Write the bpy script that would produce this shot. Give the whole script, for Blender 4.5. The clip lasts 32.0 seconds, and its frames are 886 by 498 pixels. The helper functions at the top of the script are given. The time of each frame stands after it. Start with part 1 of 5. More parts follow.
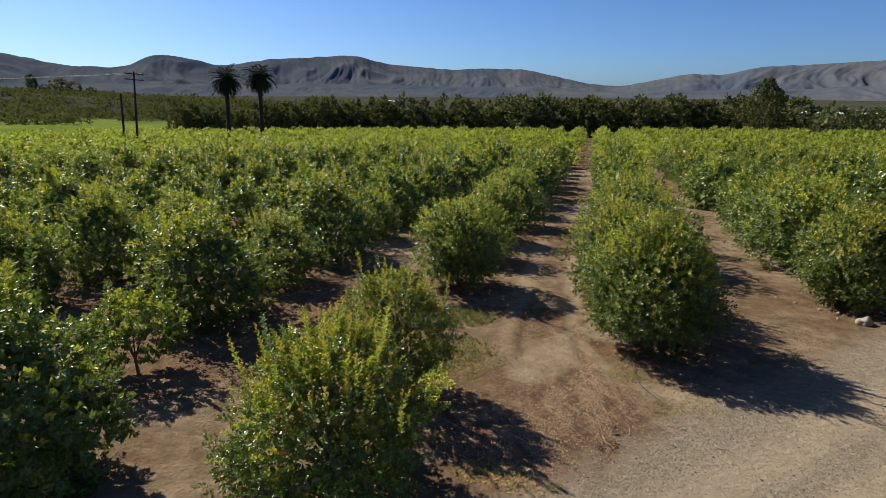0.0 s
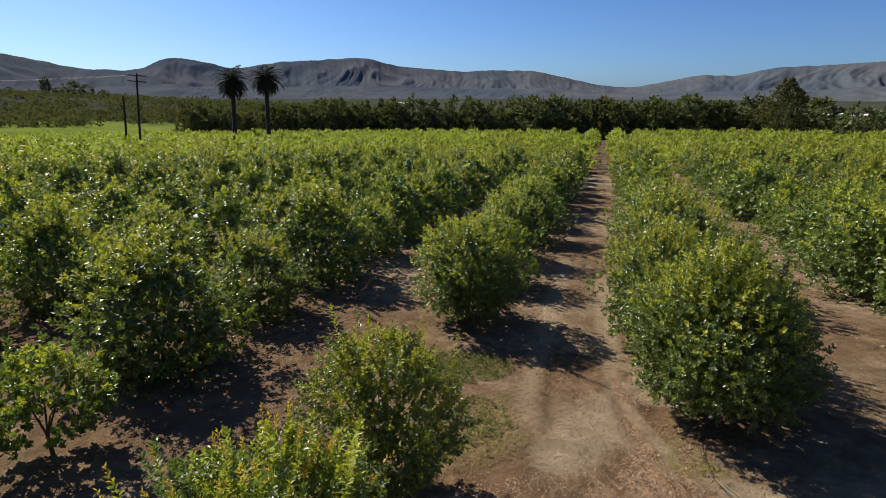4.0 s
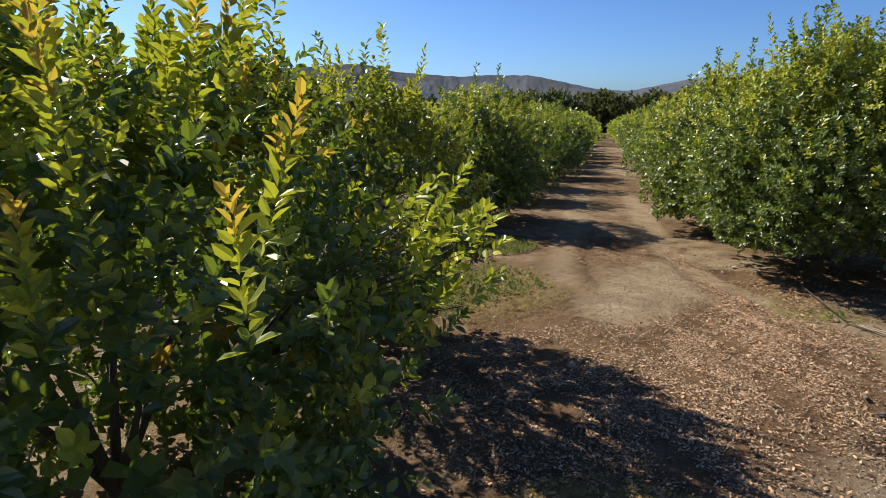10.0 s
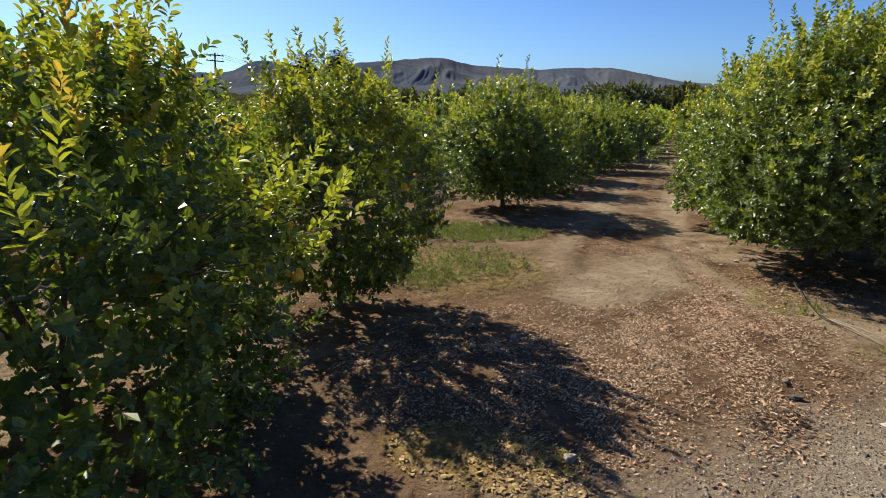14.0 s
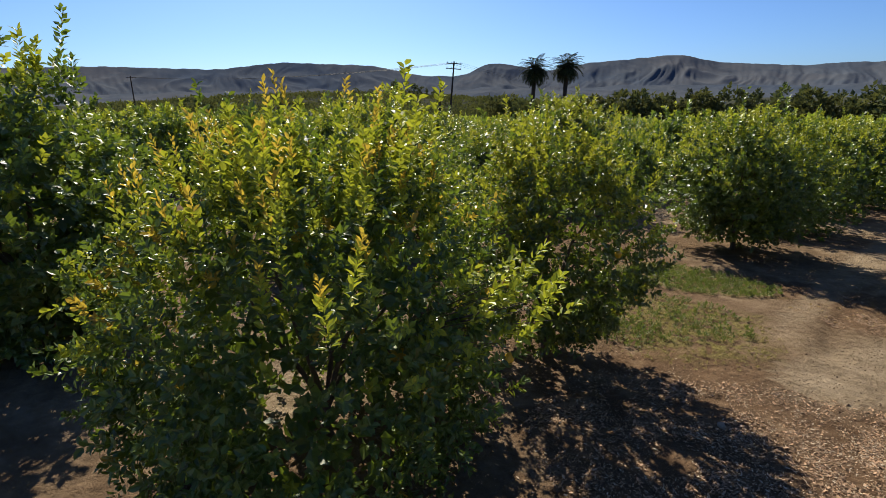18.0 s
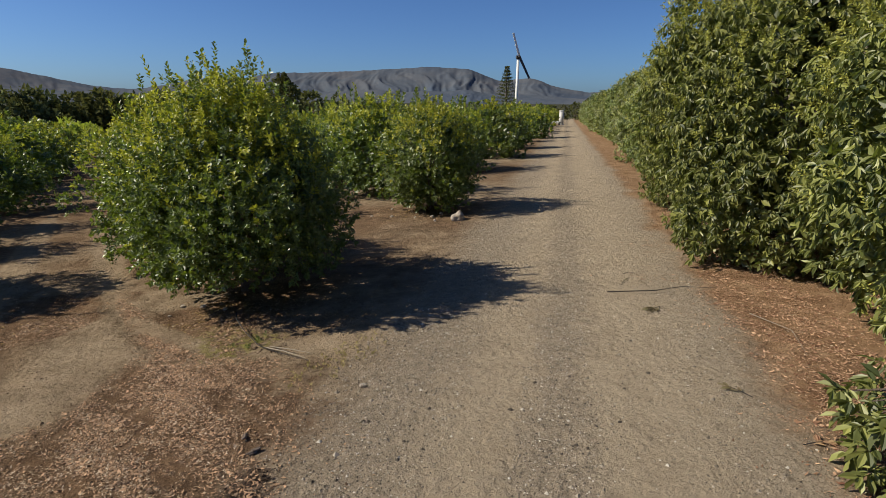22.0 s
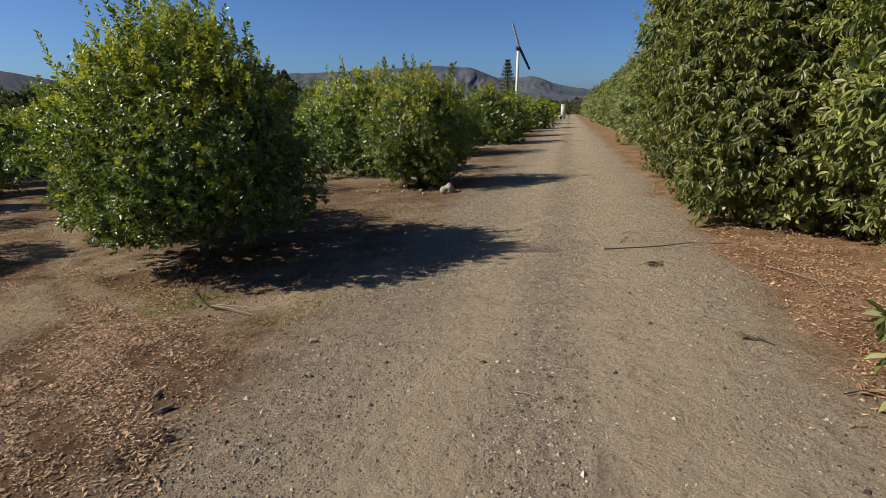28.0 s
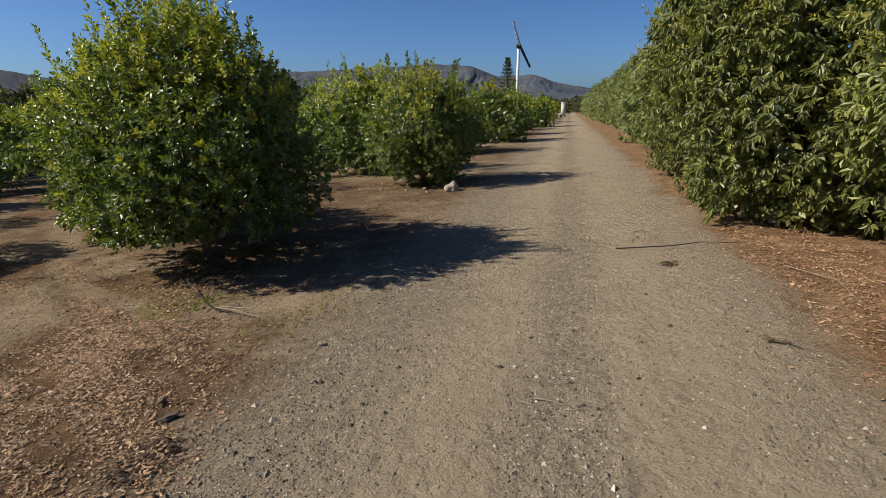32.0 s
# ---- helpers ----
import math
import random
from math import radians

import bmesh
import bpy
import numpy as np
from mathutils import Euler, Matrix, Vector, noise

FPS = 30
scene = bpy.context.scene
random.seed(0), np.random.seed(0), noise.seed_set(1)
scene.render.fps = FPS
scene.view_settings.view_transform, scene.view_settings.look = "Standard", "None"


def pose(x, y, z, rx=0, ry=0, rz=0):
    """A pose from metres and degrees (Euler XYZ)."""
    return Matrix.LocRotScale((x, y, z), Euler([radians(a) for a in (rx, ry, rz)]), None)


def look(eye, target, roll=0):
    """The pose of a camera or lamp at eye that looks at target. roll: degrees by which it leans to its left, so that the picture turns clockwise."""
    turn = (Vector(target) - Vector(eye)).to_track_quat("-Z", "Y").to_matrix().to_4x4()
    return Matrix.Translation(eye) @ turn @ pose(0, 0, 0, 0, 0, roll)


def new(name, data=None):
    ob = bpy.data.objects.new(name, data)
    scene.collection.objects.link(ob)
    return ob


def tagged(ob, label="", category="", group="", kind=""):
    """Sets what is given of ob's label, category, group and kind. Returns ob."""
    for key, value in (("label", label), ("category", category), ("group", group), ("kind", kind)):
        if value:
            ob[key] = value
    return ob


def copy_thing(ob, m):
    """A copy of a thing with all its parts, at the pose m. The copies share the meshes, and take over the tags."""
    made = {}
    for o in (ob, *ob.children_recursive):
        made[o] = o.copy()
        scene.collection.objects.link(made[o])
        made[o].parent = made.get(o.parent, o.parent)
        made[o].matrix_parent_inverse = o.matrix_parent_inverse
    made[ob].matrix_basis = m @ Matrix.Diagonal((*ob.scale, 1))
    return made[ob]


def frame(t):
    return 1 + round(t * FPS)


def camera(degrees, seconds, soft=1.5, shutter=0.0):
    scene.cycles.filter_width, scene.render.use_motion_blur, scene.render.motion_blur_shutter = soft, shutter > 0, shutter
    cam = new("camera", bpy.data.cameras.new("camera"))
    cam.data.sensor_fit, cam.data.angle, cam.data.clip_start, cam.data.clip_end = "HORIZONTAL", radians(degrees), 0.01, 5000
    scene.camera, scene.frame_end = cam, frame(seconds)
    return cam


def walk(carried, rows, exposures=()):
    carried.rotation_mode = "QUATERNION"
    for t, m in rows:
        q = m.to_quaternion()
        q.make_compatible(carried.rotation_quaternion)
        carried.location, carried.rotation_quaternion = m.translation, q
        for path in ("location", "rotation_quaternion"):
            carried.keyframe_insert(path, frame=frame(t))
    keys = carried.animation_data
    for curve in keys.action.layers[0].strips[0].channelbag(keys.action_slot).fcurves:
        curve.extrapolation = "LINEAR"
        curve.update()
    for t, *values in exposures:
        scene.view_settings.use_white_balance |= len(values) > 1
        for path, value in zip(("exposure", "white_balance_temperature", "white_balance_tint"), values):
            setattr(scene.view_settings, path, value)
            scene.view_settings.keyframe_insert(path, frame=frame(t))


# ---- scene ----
LENS = 79.9
PATH = [
    (0, -0.789, -8.462, 5.733, 15.66, -16.61, 0.32),
    (0.5, -0.787, -8.468, 5.746, 16.41, -16.63, 0.32),
    (1, -0.793, -8.422, 5.743, 16.70, -16.63, 0.34),
    (1.5, -0.832, -8.260, 5.747, 16.74, -16.61, 0.28),
    (2, -0.935, -7.894, 5.734, 16.75, -16.56, 0.19),
    (2.5, -1.086, -7.371, 5.729, 16.76, -16.55, 0.19),
    (3, -1.254, -6.737, 5.660, 16.77, -16.47, 0.27),
    (3.5, -1.393, -6.165, 5.637, 16.78, -16.44, 0.20),
    (5.5, -1.848, -5.031, 5.552, 16.76, -16.38, 0.12),
    (6, -2.001, -5.004, 5.776, 16.70, -16.42, 0.23),
    (6.5, -2.157, -4.617, 5.690, 16.72, -16.40, 0.20),
    (7, -2.255, -4.397, 5.493, 16.72, -16.39, 0.19),
    (7.5, -2.294, -4.329, 5.171, 16.69, -16.38, 0.18),
    (8, -2.251, -4.106, 4.540, 16.69, -16.36, 0.16),
    (8.5, -2.190, -3.933, 3.828, 16.73, -16.33, 0.19),
    (9, -2.171, -4.038, 3.271, 16.67, -16.37, 0.12),
    (9.5, -2.133, -4.084, 2.702, 16.67, -16.35, 0.11),
    (10, -2.090, -4.126, 2.231, 16.60, -15.86, -0.36),
    (10.5, -2.091, -4.170, 1.933, 16.36, -16.41, -0.11),
    (11, -2.026, -4.219, 1.819, 16.46, -16.38, -0.26),
    (11.5, -1.829, -4.185, 1.835, 16.67, -16.32, -0.28),
    (12, -1.537, -4.141, 1.876, 16.73, -16.25, -0.19),
    (12.5, -1.257, -4.125, 1.941, 16.87, -16.43, -0.20),
    (13, -1.096, -4.086, 1.975, 16.67, -16.46, -0.17),
    (13.5, -0.977, -4.114, 2.061, 19.13, -16.48, -0.26),
    (14, -0.919, -4.179, 2.172, 24.60, -16.46, -0.35),
    (14.5, -0.883, -4.240, 2.304, 26.53, -16.38, -0.25),
    (16.5, -0.885, -4.306, 2.669, 28.90, -16.21, -0.01),
    (17, -0.888, -4.327, 2.709, 31.44, -16.20, -0.06),
    (17.5, -0.902, -4.308, 2.739, 45.70, -16.20, -0.39),
    (18, -0.835, -4.328, 2.801, 47.89, -16.16, -0.69),
    (18.5, -0.800, -4.284, 2.781, 26.41, -16.20, 0.11),
    (19, -0.817, -4.247, 2.785, 3.82, -16.16, 0.24),
    (19.5, -0.817, -4.259, 2.800, -10.32, -16.03, 0.40),
    (20, -0.784, -4.301, 2.803, -22.38, -15.91, 0.30),
    (20.5, -0.790, -4.332, 2.799, -31.16, -15.83, 0.36),
    (21, -0.779, -4.302, 2.779, -31.92, -15.83, 0.38),
    (21.5, -0.715, -4.164, 2.767, -31.38, -15.86, 0.35),
    (22, -0.603, -3.920, 2.761, -31.32, -15.88, 0.42),
    (22.5, -0.479, -3.706, 2.754, -31.30, -15.84, 0.44),
    (23, -0.408, -3.562, 2.728, -31.32, -15.83, 0.48),
    (23.5, -0.365, -3.496, 2.685, -31.27, -15.82, 0.42),
    (24, -0.346, -3.468, 2.607, -31.22, -15.87, 0.38),
    (24.5, -0.356, -3.433, 2.481, -31.22, -15.86, 0.36),
    (25, -0.400, -3.392, 2.322, -31.24, -15.89, 0.29),
    (25.5, -0.431, -3.350, 2.138, -31.23, -15.92, 0.20),
    (27.5, -0.215, -3.465, 1.959, -30.86, -15.97, -0.27),
    (28, 0.009, -3.572, 1.975, -30.92, -15.98, -0.23),
    (28.5, 0.230, -3.675, 1.982, -30.86, -16.01, -0.24),
    (29, 0.381, -3.749, 1.981, -30.96, -16.01, -0.24),
    (29.5, 0.466, -3.801, 1.981, -31.27, -16.02, -0.15),
    (30, 0.498, -3.813, 1.983, -31.32, -16.12, -0.15),
    (30.5, 0.400, -3.716, 1.978, -31.02, -16.07, -0.32),
    (31, 0.233, -3.548, 1.975, -31.18, -16.11, -0.23),
    (31.5, 0.110, -3.443, 1.961, -30.97, -16.09, -0.31),
    (32, -0.009, -3.387, 1.947, -30.98, -16.14, -0.27),
]
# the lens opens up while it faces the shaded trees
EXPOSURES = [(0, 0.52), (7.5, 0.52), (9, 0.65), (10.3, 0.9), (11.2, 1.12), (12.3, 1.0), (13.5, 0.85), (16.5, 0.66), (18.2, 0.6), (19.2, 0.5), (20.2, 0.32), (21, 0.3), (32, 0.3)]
cam = camera(LENS, 32.0, soft=0.3)
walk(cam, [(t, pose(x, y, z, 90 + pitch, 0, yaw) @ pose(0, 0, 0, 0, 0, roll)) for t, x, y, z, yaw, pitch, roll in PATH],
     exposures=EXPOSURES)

# ---- light ----
SUN_BEARING, SUN_HEIGHT = -61.0, 37.5  # degrees from +y to the right, and above the horizon
world = bpy.data.worlds.new("sky")
scene.world = world
world.use_nodes = True
sky = world.node_tree.nodes.new("ShaderNodeTexSky")
sky.sky_type, sky.sun_disc = "NISHITA", False
sky.sun_elevation, sky.sun_rotation = radians(SUN_HEIGHT), radians(SUN_BEARING)
sky.altitude, sky.air_density, sky.dust_density, sky.ozone_density = 100, 0.75, 0.75, 2.0
world.node_tree.nodes["Background"].inputs[1].default_value = 0.0535
deep = world.node_tree.nodes.new("ShaderNodeMix")  # a clear, blue morning sky
deep.data_type, deep.blend_type = "RGBA", "MULTIPLY"
deep.inputs[0].default_value, deep.inputs[7].default_value = 1.0, (0.64, 0.95, 1.42, 1)
world.node_tree.links.new(sky.outputs[0], deep.inputs[6])
world.node_tree.links.new(deep.outputs[2], world.node_tree.nodes["Background"].inputs[0])
sun = new("sun", bpy.data.lights.new("sun", "SUN"))
sun.data.energy, sun.data.angle, sun.data.color = 5.0, radians(0.53), (1.0, 0.91, 0.75)
sb, sh = radians(SUN_BEARING), radians(SUN_HEIGHT)
sun.matrix_world = look((0, 0, 60), Vector((0, 0, 60)) - Vector((math.sin(sb) * math.cos(sh), math.cos(sb) * math.cos(sh), math.sin(sh))))

# ---- the lie of the land ----
SLOPE_X, SLOPE_Y = 0.0192, -0.0480
ROAD_ALONG, ROAD_ACROSS = Vector((0.695, 0.719)), Vector((0.719, -0.695))
ROAD_LEFT, ROAD_RIGHT = 0.6, 4.2


def land(x, y):
    """Height of the ground; works on numbers and on arrays."""
    p = SLOPE_X * x + SLOPE_Y * y
    p = np.where(np.abs(p) < 9, p, np.sign(p) * (9 + 5 * np.tanh((np.abs(p) - 9) / 5)))
    r, b = np.hypot(x, y), np.degrees(np.arctan2(x, y))
    hill = 18 * np.exp(-(((b + 60) / 25) ** 2)) * np.clip((r - 190) / 260, 0, 1) ** 1.5 * np.clip((1500 - r) / 800, 0, 1)
    return p + hill


def small_noise(x, y, s, seed):
    """Cheap smooth noise of waves, for arrays."""
    g = np.random.default_rng(seed)
    out = 0
    for _ in range(6):
        a, f, ph = g.uniform(0, 6.28), g.uniform(0.6, 1.6) / s, g.uniform(0, 6.28)
        out = out + np.sin((x * math.cos(a) + y * math.sin(a)) * f * 6.28 + ph)
    return out / 6


# ---- making meshes ----
def fast_mesh(name, verts, faces, mats, index=None, smooth=False):
    """A mesh of faces that all have the same number of corners."""
    me = bpy.data.meshes.new(name)
    verts, faces = np.asarray(verts, np.float32), np.asarray(faces, np.int32)
    k = faces.shape[1]
    me.vertices.add(len(verts))
    me.vertices.foreach_set("co", verts.ravel())
    me.loops.add(faces.size)
    me.loops.foreach_set("vertex_index", faces.ravel())
    me.polygons.add(len(faces))
    me.polygons.foreach_set("loop_start", np.arange(0, faces.size, k, dtype=np.int32))
    for m in mats if isinstance(mats, (list, tuple)) else [mats]:
        me.materials.append(m)
    if index is not None:
        me.polygons.foreach_set("material_index", np.asarray(index, np.int32))
    me.polygons.foreach_set("use_smooth", np.full(len(faces), smooth))
    me.update(calc_edges=True)
    return me


def from_bm(name, bm, mat, smooth=False):
    me = bpy.data.meshes.new(name)
    bmesh.ops.recalc_face_normals(bm, faces=bm.faces)
    bm.to_mesh(me)
    bm.free()
    me.materials.append(mat)
    for f in me.polygons:
        f.use_smooth = smooth
    return me


def part(name, me, parent, label="", m=None):
    ob = new(name, me)
    ob.parent = parent
    if m is not None:
        ob.matrix_basis = m
    if label:
        ob["label"] = label
    return ob


def thing(name, m, label, category, group=""):
    ob = new(name)
    ob.empty_display_size = 0.1
    ob.matrix_basis = m
    return tagged(ob, label, category, group)


def tube(verts, faces, points, radii, sides=7):
    """Adds a tapered tube along points to the lists."""
    pts = [Vector(p) for p in points]
    start = len(verts)
    for i, p in enumerate(pts):
        d = (pts[min(i + 1, len(pts) - 1)] - pts[max(i - 1, 0)]).normalized()
        a = d.cross(Vector((0.3, 1, 0.2))).normalized()
        b = d.cross(a)
        for k in range(sides):
            w = 2 * math.pi * k / sides
            verts.append(p + (a * math.cos(w) + b * math.sin(w)) * radii[i])
    for i in range(len(pts) - 1):
        for k in range(sides):
            s0, s1 = start + i * sides, start + (i + 1) * sides
            faces.append((s0 + k, s0 + (k + 1) % sides, s1 + (k + 1) % sides, s1 + k))


def box_bm(bm, size, at=(0, 0, 0), bevel=0.0, turn=None):
    m = Matrix.Translation(at) @ (turn or Matrix()) @ Matrix.Diagonal((*size, 1))
    made = bmesh.ops.create_cube(bm, size=1, matrix=m)
    if bevel:
        edges = list({e for v in made["verts"] for e in v.link_edges})
        bmesh.ops.bevel(bm, geom=edges, offset=bevel, segments=2, affect="EDGES")


def can_bm(bm, r1, r2, h, at=(0, 0, 0), sides=20, turn=None):
    bmesh.ops.create_cone(bm, cap_ends=True, segments=sides, radius1=r1, radius2=r2, depth=h,
                          matrix=Matrix.Translation(at) @ (turn or Matrix()))


# ---- materials ----
def material(name, rough=0.8):
    m = bpy.data.materials.new(name)
    m.use_nodes = True
    b = m.node_tree.nodes["Principled BSDF"]
    b.inputs["Roughness"].default_value = rough
    return m, m.node_tree, b


def node(t, kind, **values):
    n = t.nodes.new("ShaderNode" + kind)
    for key, value in values.items():
        if key in n.inputs:
            n.inputs[key].default_value = value
    return n


def noise_node(t, scale, detail=4.0, rough=0.55, vector=None):
    n = node(t, "TexNoise", Scale=scale, Detail=detail, Roughness=rough)
    if vector is not None:
        t.links.new(vector, n.inputs["Vector"])
    return n.outputs["Fac"]


def ramp(t, fac, stops):
    r = t.nodes.new("ShaderNodeValToRGB")
    while len(r.color_ramp.elements) < len(stops):
        r.color_ramp.elements.new(0.5)
    for e, (at, c) in zip(r.color_ramp.elements, stops):
        e.position, e.color = at, (*c, 1) if len(c) == 3 else c
    t.links.new(fac, r.inputs[0])
    return r.outputs[0]


def blend(t, fac, a, b, mode="MIX"):
    n = t.nodes.new("ShaderNodeMix")
    n.data_type, n.blend_type = "RGBA", mode
    for slot, v in ((0, fac), (6, a), (7, b)):
        if hasattr(v, "is_linked"):
            t.links.new(v, n.inputs[slot])
        else:
            n.inputs[slot].default_value = v if slot == 0 else (*v, 1)
    return n.outputs[2]


def maths(t, op, a, b=0.0, clamp=False):
    n = t.nodes.new("ShaderNodeMath")
    n.operation, n.use_clamp = op, clamp
    for slot, v in ((0, a), (1, b)):
        if hasattr(v, "is_linked"):
            t.links.new(v, n.inputs[slot])
        else:
            n.inputs[slot].default_value = v
    return n.outputs[0]


def smooth_step(t, v, lo, hi):
    n = t.nodes.new("ShaderNodeMapRange")
    n.interpolation_type = "SMOOTHSTEP"
    n.inputs[1].default_value, n.inputs[2].default_value = lo, hi
    t.links.new(v, n.inputs[0])
    return n.outputs[0]


def bump(t, b, height, strength, distance):
    n = node(t, "Bump", Strength=strength, Distance=distance)
    t.links.new(height, n.inputs["Height"])
    t.links.new(n.outputs[0], b.inputs["Normal"])


def plain(name, colour, rough=0.7, metal=0.0, scale=6.0, vary=0.25, relief=0.3, deep=0.01):
    """A surface of one colour with stains at two scales and a fine relief."""
    m, t, b = material(name, rough)
    b.inputs["Metallic"].default_value = metal
    at = t.nodes.new("ShaderNodeTexCoord").outputs["Object"]
    big, fine = noise_node(t, scale * 0.2, 3, vector=at), noise_node(t, scale * 4, 5, vector=at)
    dark, light = tuple(c * (1 - vary) for c in colour), tuple(min(1, c * (1 + vary)) for c in colour)
    c = ramp(t, big, [(0.3, dark), (0.7, light)])
    c = blend(t, maths(t, "MULTIPLY", fine, 0.5), c, tuple(k * 0.6 for k in colour))
    t.links.new(c, b.inputs["Base Color"])
    if relief:
        bump(t, b, fine, relief, deep)
    return m


def leaf_material(name, dark, light, through_colour, rough=0.38, share=0.3, gloss=0.42):
    """Leaves: a waxy face, some light that passes through, each leaf a little different."""
    m, t, b = material(name, rough)
    geo = t.nodes.new("ShaderNodeNewGeometry")
    info = t.nodes.new("ShaderNodeObjectInfo")
    per = geo.outputs["Random Per Island"]
    c = ramp(t, per, [(0.0, dark), (0.55, tuple((p + q) / 2 for p, q in zip(dark, light))), (1.0, light)])
    hue = node(t, "HueSaturation")
    t.links.new(maths(t, "ADD", maths(t, "MULTIPLY", info.outputs["Random"], 0.035), 0.475), hue.inputs["Hue"])
    t.links.new(maths(t, "ADD", maths(t, "MULTIPLY", info.outputs["Random"], 0.3), 0.85), hue.inputs["Value"])
    t.links.new(c, hue.inputs["Color"])
    t.links.new(hue.outputs[0], b.inputs["Base Color"])
    b.inputs["Specular IOR Level"].default_value = gloss
    tr = t.nodes.new("ShaderNodeBsdfTranslucent")
    tr.inputs[0].default_value = (*through_colour, 1)
    mix = t.nodes.new("ShaderNodeMixShader")
    mix.inputs[0].default_value = share
    t.links.new(b.outputs[0], mix.inputs[1])
    t.links.new(tr.outputs[0], mix.inputs[2])
    t.links.new(mix.outputs[0], t.nodes["Material Output"].inputs[0])
    return m


LEAF = leaf_material("lemon_leaf", (0.024, 0.045, 0.010), (0.142, 0.196, 0.040), (0.40, 0.56, 0.04), 0.42, 0.14, 0.66)
YOUNG = leaf_material("young_lemon_leaf", (0.140, 0.190, 0.022), (0.425, 0.420, 0.046), (0.66, 0.70, 0.05), 0.48, 0.22, 0.35)
FLUSH = leaf_material("new_flush_leaf", (0.28, 0.21, 0.03), (0.42, 0.29, 0.05), (0.60, 0.44, 0.05), 0.45, 0.4)
AVO = leaf_material("avocado_leaf", (0.024, 0.043, 0.012), (0.270, 0.305, 0.086), (0.38, 0.48, 0.06), 0.46, 0.15, 0.50)
AVO_YOUNG = leaf_material("avocado_flower", (0.24, 0.26, 0.05), (0.46, 0.44, 0.10), (0.48, 0.46, 0.08), 0.6, 0.3)
FAR_LEAF = leaf_material("far_orchard_leaf", (0.052, 0.078, 0.012), (0.34, 0.38, 0.050), (0.45, 0.56, 0.06), 0.5, 0.3, 0.2)
DARK_LEAF = leaf_material("windbreak_leaf", (0.055, 0.070, 0.032), (0.155, 0.165, 0.070), (0.16, 0.18, 0.05), 0.8, 0.15, 0.0)
OLIVE_LEAF = leaf_material("grove_leaf", (0.050, 0.060, 0.024), (0.125, 0.130, 0.048), (0.18, 0.19, 0.05), 0.8, 0.18, 0.0)
PALM_LEAF = leaf_material("palm_leaf", (0.018, 0.026, 0.012), (0.055, 0.064, 0.030), (0.04, 0.06, 0.01), 0.8, 0.08, 0.05)
WEED = leaf_material("weed_leaf", (0.07, 0.10, 0.025), (0.15, 0.18, 0.05), (0.20, 0.26, 0.04), 0.6, 0.3)
STRAW = leaf_material("dry_grass", (0.22, 0.20, 0.06), (0.42, 0.36, 0.13), (0.40, 0.34, 0.10), 0.7, 0.25)
BARK = plain("bark", (0.13, 0.095, 0.07), 0.9, scale=14, relief=0.8, deep=0.02)
PALE_BARK = plain("pale_bark", (0.20, 0.17, 0.14), 0.9, scale=14, relief=0.8, deep=0.02)
WOOD = plain("weathered_pole", (0.028, 0.023, 0.020), 0.9, scale=5)
PAINT = plain("white_paint", (0.74, 0.74, 0.71), 0.55, scale=4, vary=0.12, relief=0.1)
STEEL = plain("galvanised_steel", (0.45, 0.46, 0.47), 0.45, 0.6, scale=3, vary=0.15, relief=0.1)
DARK_STEEL = plain("dark_steel", (0.05, 0.05, 0.055), 0.5, 0.4, scale=3)
CONCRETE = plain("whitewashed_concrete", (0.62, 0.61, 0.57), 0.85, scale=3, vary=0.18)
ROCK = plain("pale_rock", (0.42, 0.36, 0.29), 0.9, scale=9, relief=0.8, deep=0.03)
WIRE = plain("wire", (0.03, 0.03, 0.03), 0.6)
PEEL = plain("lemon_peel", (0.72, 0.43, 0.03), 0.42, scale=40, vary=0.1, relief=0.3, deep=0.002)
DRY = leaf_material("dry_leaf", (0.045, 0.025, 0.013), (0.65, 0.435, 0.235), (0.40, 0.27, 0.12), 0.7, 0.15)
WITHERED = leaf_material("withered_leaf", (0.075, 0.065, 0.030), (0.19, 0.155, 0.07), (0.12, 0.10, 0.03), 0.7, 0.1)
GOLD = leaf_material("golden_dry_leaf", (0.15, 0.09, 0.03), (0.44, 0.30, 0.12), (0.50, 0.34, 0.08), 0.7, 0.15)
RUST = leaf_material("rust_leaf", (0.13, 0.055, 0.026), (0.68, 0.47, 0.27), (0.40, 0.20, 0.08), 0.7, 0.15)


def strewn(name, stops, rough=0.9):
    """Small loose pieces, each of its own shade."""
    m, t, b = material(name, rough)
    b.inputs["Specular IOR Level"].default_value = 0.1
    at = t.nodes.new("ShaderNodeTexCoord").outputs["Object"]
    c = ramp(t, t.nodes.new("ShaderNodeNewGeometry").outputs["Random Per Island"], stops)
    c = blend(t, maths(t, "MULTIPLY", noise_node(t, 160.0, 3, vector=at), 0.5), c, tuple(k * 0.55 for k in stops[0][1]))
    t.links.new(c, b.inputs["Base Color"])
    return m


STONES = strewn("gravel_stone", [(0.0, (0.055, 0.045, 0.036)), (0.45, (0.22, 0.185, 0.14)), (0.85, (0.40, 0.345, 0.27)), (1.0, (0.72, 0.66, 0.56))])
CHIPS = strewn("wood_chip", [(0.0, (0.05, 0.032, 0.02)), (0.5, (0.39, 0.265, 0.165)), (1.0, (0.82, 0.69, 0.50))])
BLEACHED = plain("bleached_wood", (0.33, 0.28, 0.21), 0.85, scale=30, vary=0.2, relief=0.5)


